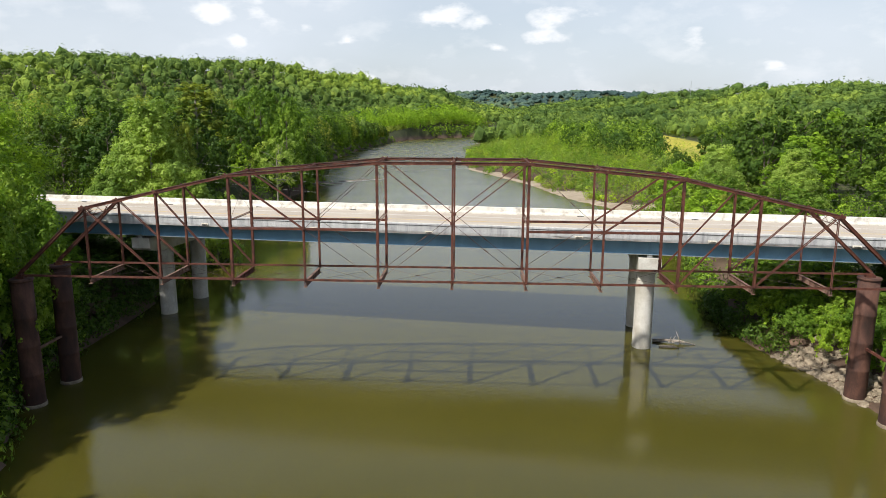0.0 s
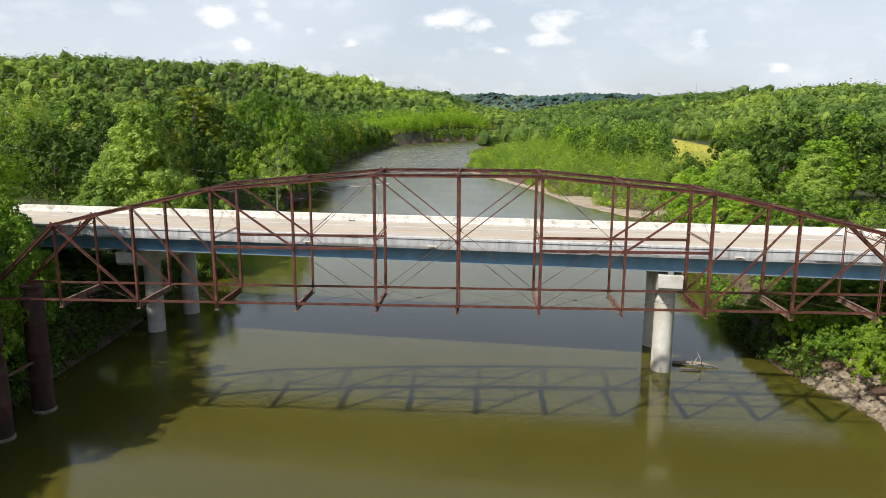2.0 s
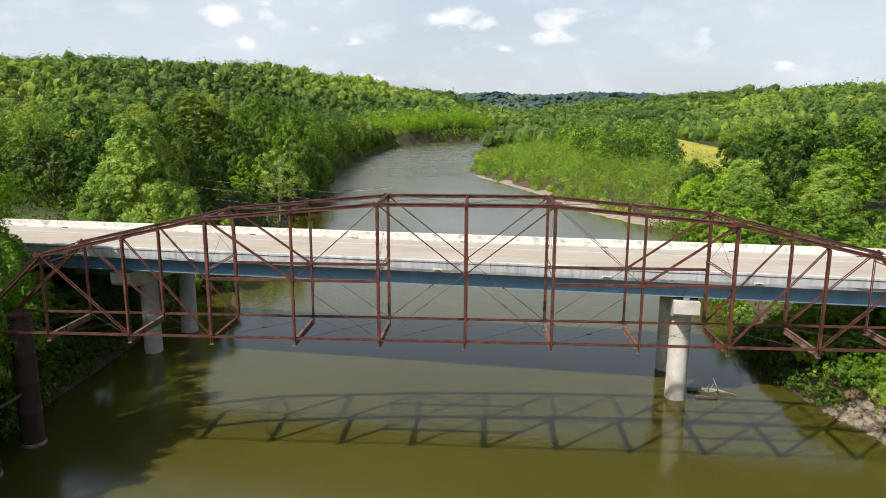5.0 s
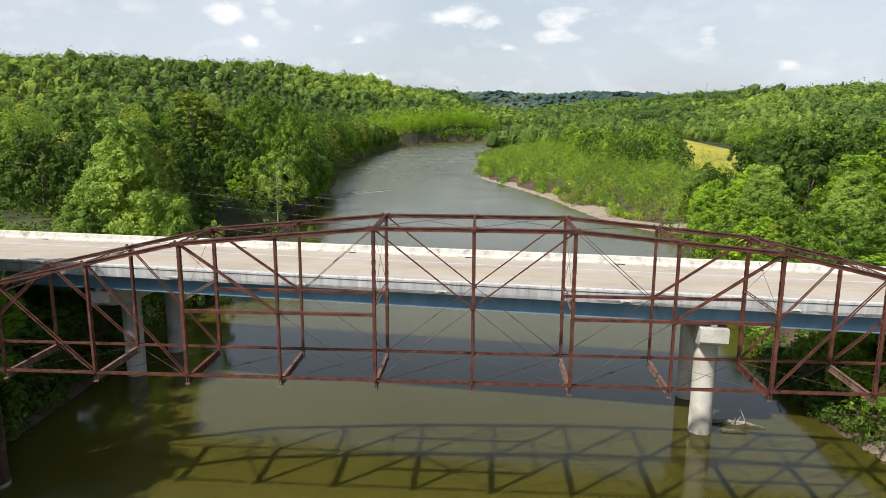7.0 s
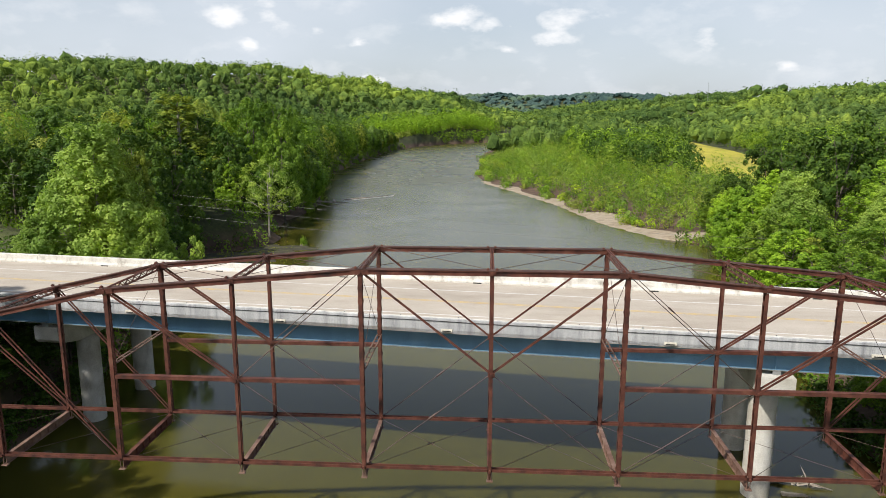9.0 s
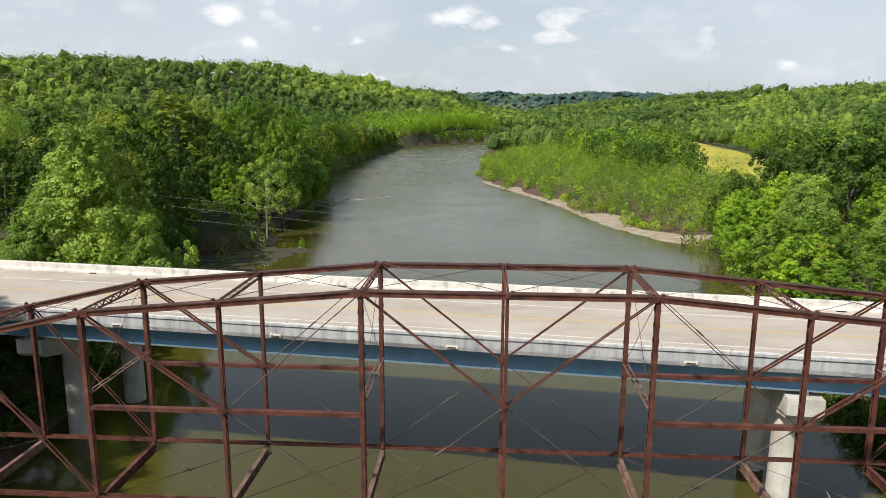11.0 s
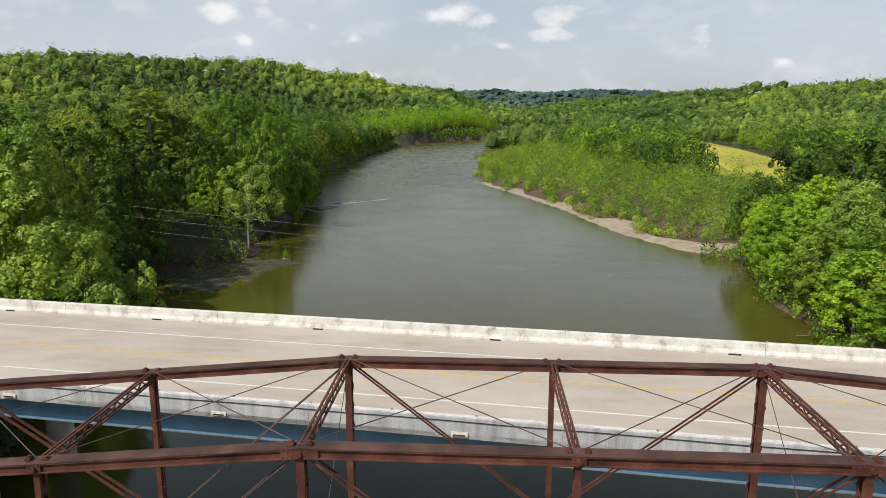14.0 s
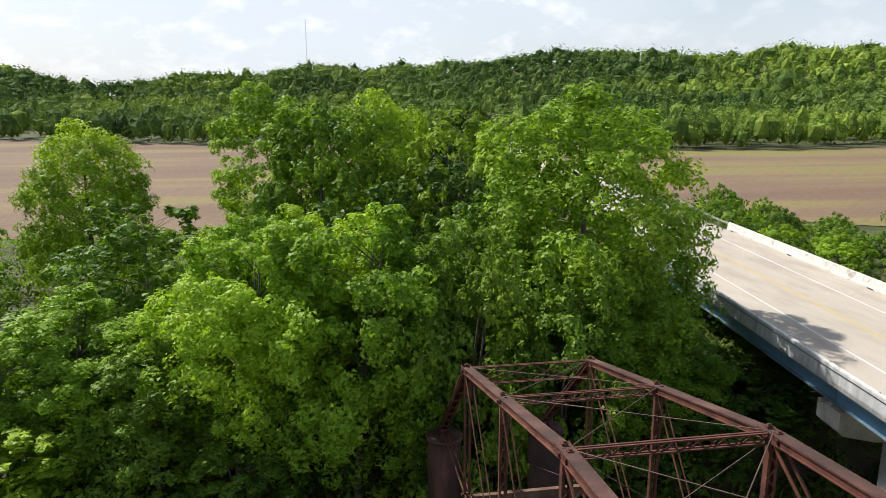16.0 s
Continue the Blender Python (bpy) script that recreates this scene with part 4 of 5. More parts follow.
def leaf_tris(c, n, size, g):
    """Pointed three-cornered leaves at c, facing n."""
    a = unit(np.cross(n, unit(g.normal(size=c.shape))))
    b = np.cross(n, a)
    s = size[:, None]
    v = np.stack([c + a * s, c - a * s * 0.6 + b * s * 0.62, c - a * s * 0.6 - b * s * 0.62], 1).reshape(-1, 3)
    return v, np.arange(len(v)).reshape(-1, 3)


def icosphere(level=2):
    bm = bmesh.new()
    bmesh.ops.create_icosphere(bm, subdivisions=level, radius=1.0)
    v = np.array([tuple(p.co) for p in bm.verts])
    f = np.array([[q.index for q in p.verts] for p in bm.faces])
    bm.free()
    return v, f


ICO_V, ICO_F = icosphere()
SMALL_V, SMALL_F = icosphere(1)


def lumps(pos, rad, g, rough=0.30, iv=None, fv=None):
    """Uneven, jagged masses of leaf, one per place; rad (n, 3)."""
    iv, fv = (ICO_V, ICO_F) if iv is None else (iv, fv)
    n, m = len(pos), len(iv)
    a = g.random(n) * 2 * np.pi
    r = 1 + rough * (g.random((n, m)) * 2 - 1)
    v = iv[None] * r[..., None] * rad[:, None]
    ca, sa = np.cos(a)[:, None], np.sin(a)[:, None]
    v = np.stack([v[..., 0] * ca - v[..., 1] * sa, v[..., 0] * sa + v[..., 1] * ca, v[..., 2]], -1) + pos[:, None]
    return v.reshape(-1, 3), (fv[None] + (np.arange(n) * m)[:, None, None]).reshape(-1, 3)


def clump_layout(g, h0, h1, radius, clumps, form, boughs=15):
    """Boughs over the crown, each carrying leaf clumps on its upper and outer side."""
    f = (np.arange(boughs) + 0.2 + 0.6 * g.random(boughs)) / boughs
    ang = np.arange(boughs) * 2.39996 + g.normal(size=boughs) * 0.35
    if form == "spire":
        prof = np.clip(1 - f, 0.0, 1) ** 0.55 * np.minimum(1, f * 3 + 0.55)
    elif form == "bush":
        prof = np.sqrt(np.clip(1 - f ** 2, 0.02, 1))
    else:
        prof = np.sqrt(np.clip(1 - ((f - 0.42) / 0.66) ** 2, 0.05, 1))
    br = radius * (0.42 + 0.14 * g.random(boughs)) * (1.08 - 0.28 * f)
    tall = min(1.45, max(0.85, (h1 - h0) / (2 * radius) * 0.75))
    r = np.maximum(0, prof * radius * (0.92 + 0.22 * g.random(boughs)) - br * 0.80)
    z = h0 + br * 0.5 + (h1 - h0 - br * (0.5 + tall)) * f
    bough = np.stack([np.cos(ang) * r, np.sin(ang) * r, z], -1)
    which = np.arange(clumps) % boughs
    out = unit(bough * np.array([1, 1, 0]) + 1e-6)[which]
    d = unit(g.normal(size=(clumps, 3)) + 0.55 * out + np.array([0, 0, 0.45]))
    cr = br[which] * (0.19 + 0.13 * g.random(clumps))
    c = bough[which] + d * (br[which] * (0.25 + 0.75 * g.random(clumps) ** 0.5))[:, None] * np.array([1, 1, tall])
    return c, cr, bough, br * np.array([[1.0], [1.0], [tall]])


def crown_arrays(g, h0, h1, radius, clumps, per, leaf, form="round", boughs=15):
    c, cr, bough, br = clump_layout(g, h0, h1, radius, clumps, form, boughs)
    heart = np.array([0, 0, h0 + 0.4 * (h1 - h0)])
    face = unit(unit(c - heart) + np.array([0, 0, 0.45]))[:, None]
    d = unit(g.normal(size=(clumps, per, 3)) + 0.75 * face)
    pos = c[:, None] + d * (cr[:, None, None] * (0.55 + 0.60 * g.random((clumps, per, 1)) ** 0.7)) * np.array([0.98, 0.98, 1.05])
    nrm = unit(0.85 * d + 0.30 * face + 0.30 * g.normal(size=d.shape))
    size = leaf * (0.55 + 0.8 * g.random(clumps * per))
    v, f = leaf_tris(pos.reshape(-1, 3), nrm.reshape(-1, 3), size, g)
    return v, f, c


def limb_geo(g, c, height, h0, girth, lean=0.0, stems=1):
    geo = Geo()
    tops = []
    for s in range(stems):
        sx, sy = (g.normal() * 0.07 * height, g.normal() * 0.07 * height) if stems > 1 else (lean, 0)
        pts = [(sx * f * f + 0.12 * math.sin(5 * f + s), sy * f * f + 0.12 * math.cos(4 * f), -0.6 + (height * 0.86 + 0.6) * f) for f in (0, 0.08, 0.25, 0.45, 0.65, 0.85, 1)]
        k = girth / math.sqrt(stems)
        geo.tube(pts, [k * 1.35, k, k * 0.85, k * 0.66, k * 0.46, k * 0.26, k * 0.08], 8)
        tops.append(pts)
    order = g.permutation(len(c))[:min(len(c), 18)]
    for i in order:
        e = Vector(c[i])
        pts = tops[i % stems]
        zf = max(h0 * 0.55, e.z - 0.45 * math.hypot(e.x, e.y) - 0.8)
        f = min(0.95, max(0.1, (zf + 0.6) / (height * 0.86 + 0.6)))
        j = min(5, int(np.searchsorted([0, 0.08, 0.25, 0.45, 0.65, 0.85, 1], f)) - 1)
        lo, hi = (0, 0.08, 0.25, 0.45, 0.65, 0.85, 1)[j], (0, 0.08, 0.25, 0.45, 0.65, 0.85, 1)[j + 1]
        s = Vector(pts[j]).lerp(Vector(pts[j + 1]), (f - lo) / (hi - lo))
        m = s.lerp(e, 0.5) + Vector((g.normal() * 0.2, g.normal() * 0.2, 0.35))
        k = girth * 0.32 * (1 - 0.6 * f)
        geo.tube([s, m, e], [k, k * 0.6, k * 0.15], 5)
    return geo


def tree_template(name, seed, height, radius, bare, clumps, per, leaf, mat, form, bark, stems=1, girth=None):
    g = np.random.default_rng(seed)
    v, f, c = crown_arrays(g, height * bare, height * 0.985, radius, clumps, per, leaf, form, 24 if name == "maple_tree" else 15)
    tree = new(name)
    tree.empty_display_size = 0.5
    part("crown", array_mesh("crown", v, f, mat), mat, tree)
    part("trunk", limb_geo(g, c, height, height * bare, girth or height * 0.017, 0.3, stems), bark, tree, smooth=True)
    return tree, height, radius


KINDS = {
    "bright": (("bright_tree", 3, 20, 6.0, 0.14, 250, 40, 0.30, LEAF_BRIGHT, "round", BARK, 2), ("bright_tree", 4, 20, 5.6, 0.12, 250, 40, 0.30, LEAF_FRESH, "round", BARK, 2)),
    "young": (("leafy_tree", 23, 19, 4.8, 0.20, 420, 84, 0.148, LEAF_BRIGHT, "round", BARK, 2), ("leafy_tree", 24, 19, 4.6, 0.18, 420, 84, 0.148, LEAF_FRESH, "round", BARK, 2)),
    "maple": (("maple_tree", 25, 22, 7.2, 0.08, 600, 74, 0.185, LEAF_FRESH, "round", BARK),),
    "elm": (("broadleaf_tree", 5, 19, 6.4, 0.14, 190, 42, 0.29, LEAF_MID, "round", BARK), ("broadleaf_tree", 6, 19, 6.0, 0.14, 190, 42, 0.29, LEAF_MID, "round", BARK, 2)),
    "dark": (("shade_tree", 7, 18, 6.5, 0.12, 170, 36, 0.33, LEAF_DARK, "round", BARK), ("shade_tree", 8, 18, 6.0, 0.12, 170, 36, 0.33, LEAF_DARK, "round", BARK, 2)),
    "silver": (("cottonwood_tree", 9, 23, 7.6, 0.06, 480, 66, 0.22, LEAF_SILVER, "spire", PALE_BARK), ("cottonwood_tree", 10, 15, 6.0, 0.06, 225, 50, 0.25, LEAF_SILVER, "round", PALE_BARK)),
    "olive": (("pale_tree", 12, 24, 8.0, 0.10, 300, 44, 0.27, LEAF_OLIVE, "round", PALE_BARK), ("pale_tree", 13, 22, 4.2, 0.14, 150, 40, 0.23, LEAF_OLIVE, "spire", PALE_BARK)),
    "thicket": (("thicket_tree", 27, 16, 5.0, 0.08, 280, 54, 0.185, LEAF_MID, "round", BARK, 2),),
    "sparse": (("river_tree", 14, 18, 6.2, 0.26, 130, 36, 0.20, LEAF_SILVER, "round", PALE_BARK, 3, 0.30),),
    "bush": (("bush", 15, 5, 3.2, 0.04, 100, 46, 0.150, LEAF_FRESH, "bush", BARK, 3, 0.07), ("bush", 16, 5, 3.2, 0.04, 100, 46, 0.150, LEAF_MID, "bush", BARK, 3, 0.07)),
}
WORDS = {
    "thicket": "mid-green tree filling the thicket at the bridge end, added partly for shade",
    "young": "bright yellow-green leafy tree overhanging the water", "maple": "large full green tree beside the road bridge",
    "bright": "bright yellow-green leafy tree on the river bank", "elm": "tall mid-green broadleaf tree with a full crown",
    "dark": "deep green shady tree with a dense crown", "silver": "silvery green cottonwood tree with pale leaves",
    "olive": "pale olive tree in thin new leaf", "sparse": "sparse river tree with several pale stems",
    "bush": "low leafy green bush on the bank",
}
built = {}


def plant(kind, x, y, top_z, radius, variant=0, base=None):
    """A tree of a kind with its top at top_z and its crown about radius wide."""
    z = (gz(x, y) if base is None else base) - 0.15
    key = (kind, variant % len(KINDS[kind]))
    turn = rng.random() * 360
    fresh = key not in built
    if fresh:
        built[key] = tree_template(*KINDS[kind][key[1]])
    tree, height, r = built[key]
    s, k = (top_z - z) / height, radius / r
    m = pose(x, y, z, 0, 0, turn) @ Matrix.Diagonal((k, k, s, 1))
    if fresh:
        tree.matrix_basis = m
        made = tree
    else:
        made = copy_thing(tree, pose(x, y, z, 0, 0, turn))
        made.scale = (k, k, s)
    tagged(made, WORDS[kind], "bush" if kind == "bush" else "tree", "bushes" if kind == "bush" else "trees along the river")
    return made


# the near bank at the left end of the truss; several thickets are added to shade it
for i, (kind, x, y, top_z, r) in enumerate((
        ("maple", -49.5, 12.5, 17.3, 8.6), ("maple", -43.5, 12.5, 5.5, 4.6), ("thicket", -44.5, 2.5, 9.2, 4.6), ("thicket", -49, 4.5, 10.0, 5.0), ("thicket", -44, -3, 9.5, 4.6), ("dark", -95, 11, 14.8, 5.6), ("elm", -104, 16, 14.4, 5.2), ("dark", -113, 20.5, 14.0, 5.2), ("elm", -89, 3.5, 15.4, 5.2), ("olive", -83, 15.5, 11.0, 3.0), ("dark", -101, 6, 13.5, 5.4), ("young", -73, -10, 18.2, 6.4), ("maple", -70, -1, 17.4, 6.4), ("elm", -63, 6, 15.5, 5.6),
        ("elm", -66, -6, 16.0, 5.5), ("maple", -76, -29, 14.5, 6.2), ("young", -39.5, -9.8, 10.4, 4.8), ("young", -44, -8.4, 9.8, 4.8), ("young", -38.5, -4.2, 11.2, 5.0),
        ("thicket", -38.5, -14.6, 4.2, 4.0), ("young", -41.5, -19.5, 6.2, 4.6), ("bright", -36.5, -22, 1.0, 4.0), ("thicket", -36.5, -10.5, -0.5, 3.4), ("thicket", -45, -20, 3.0, 4.2), ("elm", -32, -26, 5.0, 4.4), ("elm", -31, -36, 2.5, 4.4), ("young", -43.5, -5.4, 10.6, 4.6), ("thicket", -38.2, 1.8, 10.0, 4.6), ("thicket", -40, 8.0, 8.5, 4.6), ("thicket", -41, -1, 3.5, 4.2), ("thicket", -45, 8.5, 2.0, 4.0),
        ("thicket", -42, -15, 4.0, 5.0), ("bright", -48, -10, 8.4, 5.4), ("elm", -43, -24, 5.0, 5.2), ("elm", -60, -20, 8.5, 6.4), ("elm", -62, -38, 9.5, 6.4), ("dark", -58, 4, 11.5, 5.4),
        # low dark trees by the deck are added; leaf colour stands in for shade
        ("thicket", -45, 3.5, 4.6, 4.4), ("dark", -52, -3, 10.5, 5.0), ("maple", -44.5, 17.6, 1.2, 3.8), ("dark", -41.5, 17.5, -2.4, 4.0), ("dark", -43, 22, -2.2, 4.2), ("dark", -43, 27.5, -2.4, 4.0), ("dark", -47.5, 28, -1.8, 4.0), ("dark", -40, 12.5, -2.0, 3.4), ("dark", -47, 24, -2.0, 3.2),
        ("dark", -85, 4, 11, 5.6), ("elm", -56, -48, 7, 6.5), ("bright", -52, -34, 4, 5), ("dark", -78, 10, 9.0, 5.0), ("bright", -57, 12, 12.5, 5.0), ("dark", -95, 8, 8.0, 5.0), ("elm", -40, -34, 7, 5.5))):
    plant(kind, x, y, top_z, r, i % 2)
# upstream on the left, beyond the road
for i, (kind, x, y, top_z, r) in enumerate((
        ("silver", -49, 54, 15.4, 8.4), ("olive", -44.8, 57, 12.7, 3.6), ("silver", -45.5, 55, 9.6, 5.4), ("silver", -52.5, 55.5, 9.4, 5.2), ("silver", -42, 53, 4.6, 5.0), ("silver", -39.5, 54.5, 1.4, 4.4), ("silver", -54.5, 50.5, 4.0, 4.4), ("silver", -47, 48.5, 1.0, 4.2), ("olive", -50.5, 60, 14.4, 3.2), ("dark", -58, 72, 10.0, 6.0), ("dark", -60, 84, 13.0, 6.5), ("dark", -54.5, 78, 6.5, 5.0), ("dark", -57, 92, 9.0, 5.5), ("elm", -51, 66, 6.0, 4.6), ("dark", -66, 92, 15.0, 7.0), ("dark", -62, 104, 12.0, 6.0), ("dark", -50.5, 73, 0.5, 4.0),
        # first three, mostly hidden by the deck, are added to darken the water's reflection
        ("dark", -44, 42, -1.5, 3.8), ("dark", -45.5, 50, -0.5, 4.4), ("dark", -42.5, 35.5, -2.5, 3.2), ("sparse", -47, 115, 7.6, 6.4), ("olive", -73, 131, 22.3, 10.5), ("olive", -84, 122, 18.0, 8.0), ("bright", -57.8, 125, 5.8, 4.0), ("elm", -51.5, 142, 16.0, 6.2), ("elm", -64.8, 167, 21.3, 7.0), ("dark", -78, 97, 18, 8.0), ("dark", -88, 108, 17.5, 8.0), ("dark", -72, 84, 13, 6.5), ("dark", -64, 98, 13, 6.0), ("dark", -60, 128, 14.0, 6.0),
        ("elm", -62, 150, 21, 7.0), ("dark", -72, 140, 19, 8), ("bright", -59, 135, 9.0, 4.5), ("elm", -61, 168, 20, 6.5), ("dark", -70, 172, 20, 8), ("dark", -84, 88, 12, 6), ("dark", -90, 94, 13, 6),
        ("dark", -98, 98, 9, 5), ("dark", -82, 125, 19, 8), ("olive", -76, 155, 21, 7), ("dark", -62, 110, 8, 5), ("elm", -64, 188, 19, 6.5))):
    plant(kind, x, y, top_z, r, i % 2)
for i, (x, y, top_z, r) in enumerate(((-82, 52, 0.6, 3.2), (-88, 56, 1.6, 3.4), (-94, 54, 0.8, 3.2), (-98, 60, 1.5, 3.4), (-78, 58, -0.2, 3.4), (-84, 62, 0.4, 3.6), (-104, 58, 1.8, 3.4), (-90, 66, 0.2, 3.4),
                                      (-74, 54, -0.6, 3.0), (-110, 60, 2.2, 3.4), (-72, 62, -1.4, 3.0), (-80, 66, -0.6, 3.2), (-53, 119, -6.0, 2.6), (-56, 117, -6.2, 2.4), (-38.5, 111.5, -8.6, 1.0))):
    plant("bush", x, y, top_z, r, i % 2)
# the right bank, from the old pillars upstream
for i, (kind, x, y, top_z, r) in enumerate((
        ("silver", 47, 79, 8.0, 6.6), ("bright", 45, 88, 1.6, 4.4), ("bright", 50, 95, 3.4, 5.0), ("dark", 74, 158, 10.5, 6.5), ("dark", 84, 164, 13, 7.0), ("dark", 66, 104, 15.5, 7.4), ("dark", 76, 112, 17.0, 8.0), ("dark", 62, 118, 11, 6.4),
        ("dark", 52, 121, 5.5, 4.6), ("elm", 45, 70, 3.0, 4.6), ("silver", 58, 72, 7.5, 6.0), ("bright", 66, 86, 10.0, 6.4), ("dark", 82, 96, 15.5, 8.0), ("elm", 52, 62, 3.0, 5.0), ("bright", 46, 103, 3.0, 4.2),
        ("olive", 43.5, 64, 0.5, 2.8), ("bright", 57, 108, 6.0, 5.0), ("bright", 90, 120, 15, 7.5), ("dark", 72, 128, 12, 7), ("elm", 44, 55, 0.5, 4.2), ("bright", 50, 46, -0.5, 4.4), ("elm", 74, 66, 8, 6),
        ("bright", 41.5, 66, 1.0, 4.4), ("elm", 42.5, 75, 2.0, 4.6), ("bright", 42, 83, 1.0, 4.2), ("bright", 44.5, 93, 2.5, 4.6), ("bright", 47, 99, 3.5, 4.6), ("elm", 48, 112, 2.0, 4.4), ("dark", 49, 117, 3.6, 4.4), ("bright", 41, 58, -1.0, 3.8), ("bright", 41, 44, -2.6, 4.0), ("elm", 40, 33, -2.8, 3.8), ("dark", 44, 14, 0.0, 4.4), ("bright", 43, 4, 1.5, 4.2), ("bright", 46, -6, 2.5, 4.8), ("elm", 52, 6, 4.0, 5.0), )):
    plant(kind, x, y, top_z, r, i % 2)
for i, (x, y, top_z, r) in enumerate(((34.0, 21.0, -5.2, 2.6), (34.8, 23.8, -5.3, 2.6), (36.2, 19.4, -4.6, 2.8), (33.6, 30.0, -6.0, 2.2), (38, 28.6, -4.2, 3.0), (37.5, 24.5, -3.2, 3.2), (41, 21, -2.6, 3.4), (38.5, 16.5, -4.2, 3.0), (42, 27.5, -2.8, 3.2), (40, 10.5, -3.6, 3.0), (38.2, 5.0, -3.5, 2.4), (34.6, 17.2, -6.0, 2.2), (36.8, 14.4, -5.0, 2.4), (39.2, 13.0, -4.0, 2.8),
                                      (37.6, 1.2, -2.8, 2.4), (35.2, 27.5, -4.6, 2.4), (38.5, -3.5, -4.2, 2.6), (37, 31, -4.6, 2.6), (40, -9, -4.0, 2.8), (44.5, 18, -1.6, 3.2), (35.8, 12.0, -6.0, 1.7), (36.8, 8.2, -5.6, 1.8))):
    plant("bush", x, y, top_z, r, i % 2)


# ---------------------------------------------------------------- woods farther off
def inside(x, y, outline):
    hit = np.zeros(len(x), bool)
    pts = outline + outline[:1]
    for (x0, y0), (x1, y1) in zip(pts, pts[1:]):
        cross = ((y0 > y) != (y1 > y)) & (x < (x1 - x0) * (y - y0) / (y1 - y0 + 1e-9) + x0)
        hit ^= cross
    return hit


def grow(x, y, edge=5.0):
    """Where trees may stand: off the water, the fields and the road."""
    dl, dr = np.interp(y, BANK_Y, BANK_L) - x, x - np.interp(y, BANK_Y, BANK_R)
    n = x * RN.x + y * RN.y
    u = x * RU.x + y * RU.y
    ok = ((dl > edge) | (dr > edge)) & ((np.abs(n - ROAD_MID) > 13) | (u < -400))
    for o in (NORTH_FIELD, SOUTH_FIELD, YELLOW_FIELD):
        ok &= ~inside(x, y, o)
    return ok


def scatter(g, n, x0, x1, y0, y1, gap):
    """Places in a box, kept about gap apart."""
    x, y = g.uniform(x0, x1, n), g.uniform(y0, y1, n)
    seen, keep = set(), []
    for i in range(n):
        c = (int(x[i] // gap), int(y[i] // gap))
        if c not in seen:
            seen.add(c)
            keep.append(i)
    return x[keep], y[keep]


def edge_row(g, side, y0, y1, gap, lo, hi):
    """Places along a bank, lo to hi metres behind the waterline."""
    y = np.arange(y0, y1, gap) + g.normal(size=len(np.arange(y0, y1, gap))) * gap * 0.2
    d = g.uniform(lo, hi, len(y))
    return (np.interp(y, BANK_Y, BANK_L) - d, y) if side < 0 else (np.interp(y, BANK_Y, BANK_R) + d, y)


def leafy_wood(name, x, y, h, r, mat, per, leaf, label, g, form_low=0.12):
    """A wood of many leafy crowns joined into one."""
    z = ground_z(x, y)
    n = len(x)
    k = 14
    f = (np.arange(k)[None] + g.random((n, k))) / k
    ang = np.arange(k)[None] * 2.39996 + g.random((n, 1)) * 6.28 + g.normal(size=(n, k)) * 0.3
    pr = np.sin(np.pi * (0.22 + 0.74 * f)) ** 0.6 * r[:, None] * (0.55 + 0.35 * g.random((n, k)))
    zc = form_low + (0.95 - form_low) * f
    c = np.stack([x[:, None] + np.cos(ang) * pr, y[:, None] + np.sin(ang) * pr, z[:, None] + h[:, None] * zc], -1)
    cr = r[:, None] * (0.26 + 0.16 * g.random((n, k))) * (1.1 - 0.3 * f)
    mid = np.stack([x, y, z + h * 0.45], -1)
    out = unit(c - mid[:, None])
    d = unit(g.normal(size=(n, k, per, 3)) + 0.5 * out[:, :, None] + np.array([0, 0, 0.4]))
    pos = c[:, :, None] + d * (cr[:, :, None, None] * (0.70 + 0.40 * g.random((n, k, per, 1))))
    nrm = unit(0.60 * d + 0.75 * out[:, :, None] + 0.26 * g.normal(size=d.shape))
    size = (leaf * (0.6 + 0.7 * g.random((n, k, per)))).ravel()
    v, fc = leaf_tris(pos.reshape(-1, 3), nrm.reshape(-1, 3), size, g)
    return tagged(new(name, array_mesh(name, v, fc, mat)), label, "woods", kind="stuff")


def round_crowns(x, y, z, wide, tall, m, per, leaf, g, core=0.0):
    """Rounded crowns: lobes over a dome, leafed on their outer sides; core is the size of a dense heart."""
    n = len(x)
    u = (np.arange(m)[None] + g.random((n, m))) / m
    a = np.arange(m)[None] * 2.39996 + g.random((n, 1)) * 6.28 + g.normal(size=(n, m)) * 0.3
    up = 1.0 - 1.75 * u
    flat = np.sqrt(np.clip(1 - up ** 2, 0, 1))
    out = np.stack([np.cos(a) * flat, np.sin(a) * flat, up], -1)
    span = np.stack([wide, wide, tall * 0.46], -1)[:, None]
    mid = np.stack([x, y, z + tall * 0.50], -1)[:, None]
    lobe = mid + out * span * g.uniform(0.55, 0.75, (n, m, 1))
    size = span * g.uniform(0.9, 1.5, (n, m, 1)) * (1.15 / math.sqrt(m))
    d = unit(g.normal(size=(n, m, per, 3)) + 0.9 * out[:, :, None])
    pos = lobe[:, :, None] + d * size[:, :, None] * g.uniform(0.80, 1.02, (n, m, per, 1))
    nrm = unit(0.65 * d + 0.6 * out[:, :, None] + 0.24 * g.normal(size=d.shape))
    v, f = leaf_tris(pos.reshape(-1, 3), nrm.reshape(-1, 3), (leaf[:, None] * g.uniform(0.6, 1.3, (n, m * per))).ravel(), g)
    if core:
        v2, f2 = lumps(mid[:, 0], span[:, 0] * np.array([core, core, core * 1.2]), g, 0.35, SMALL_V, SMALL_F)
        v, f = np.concatenate([v, v2]), np.concatenate([f, f2 + len(v)])
    return v, f


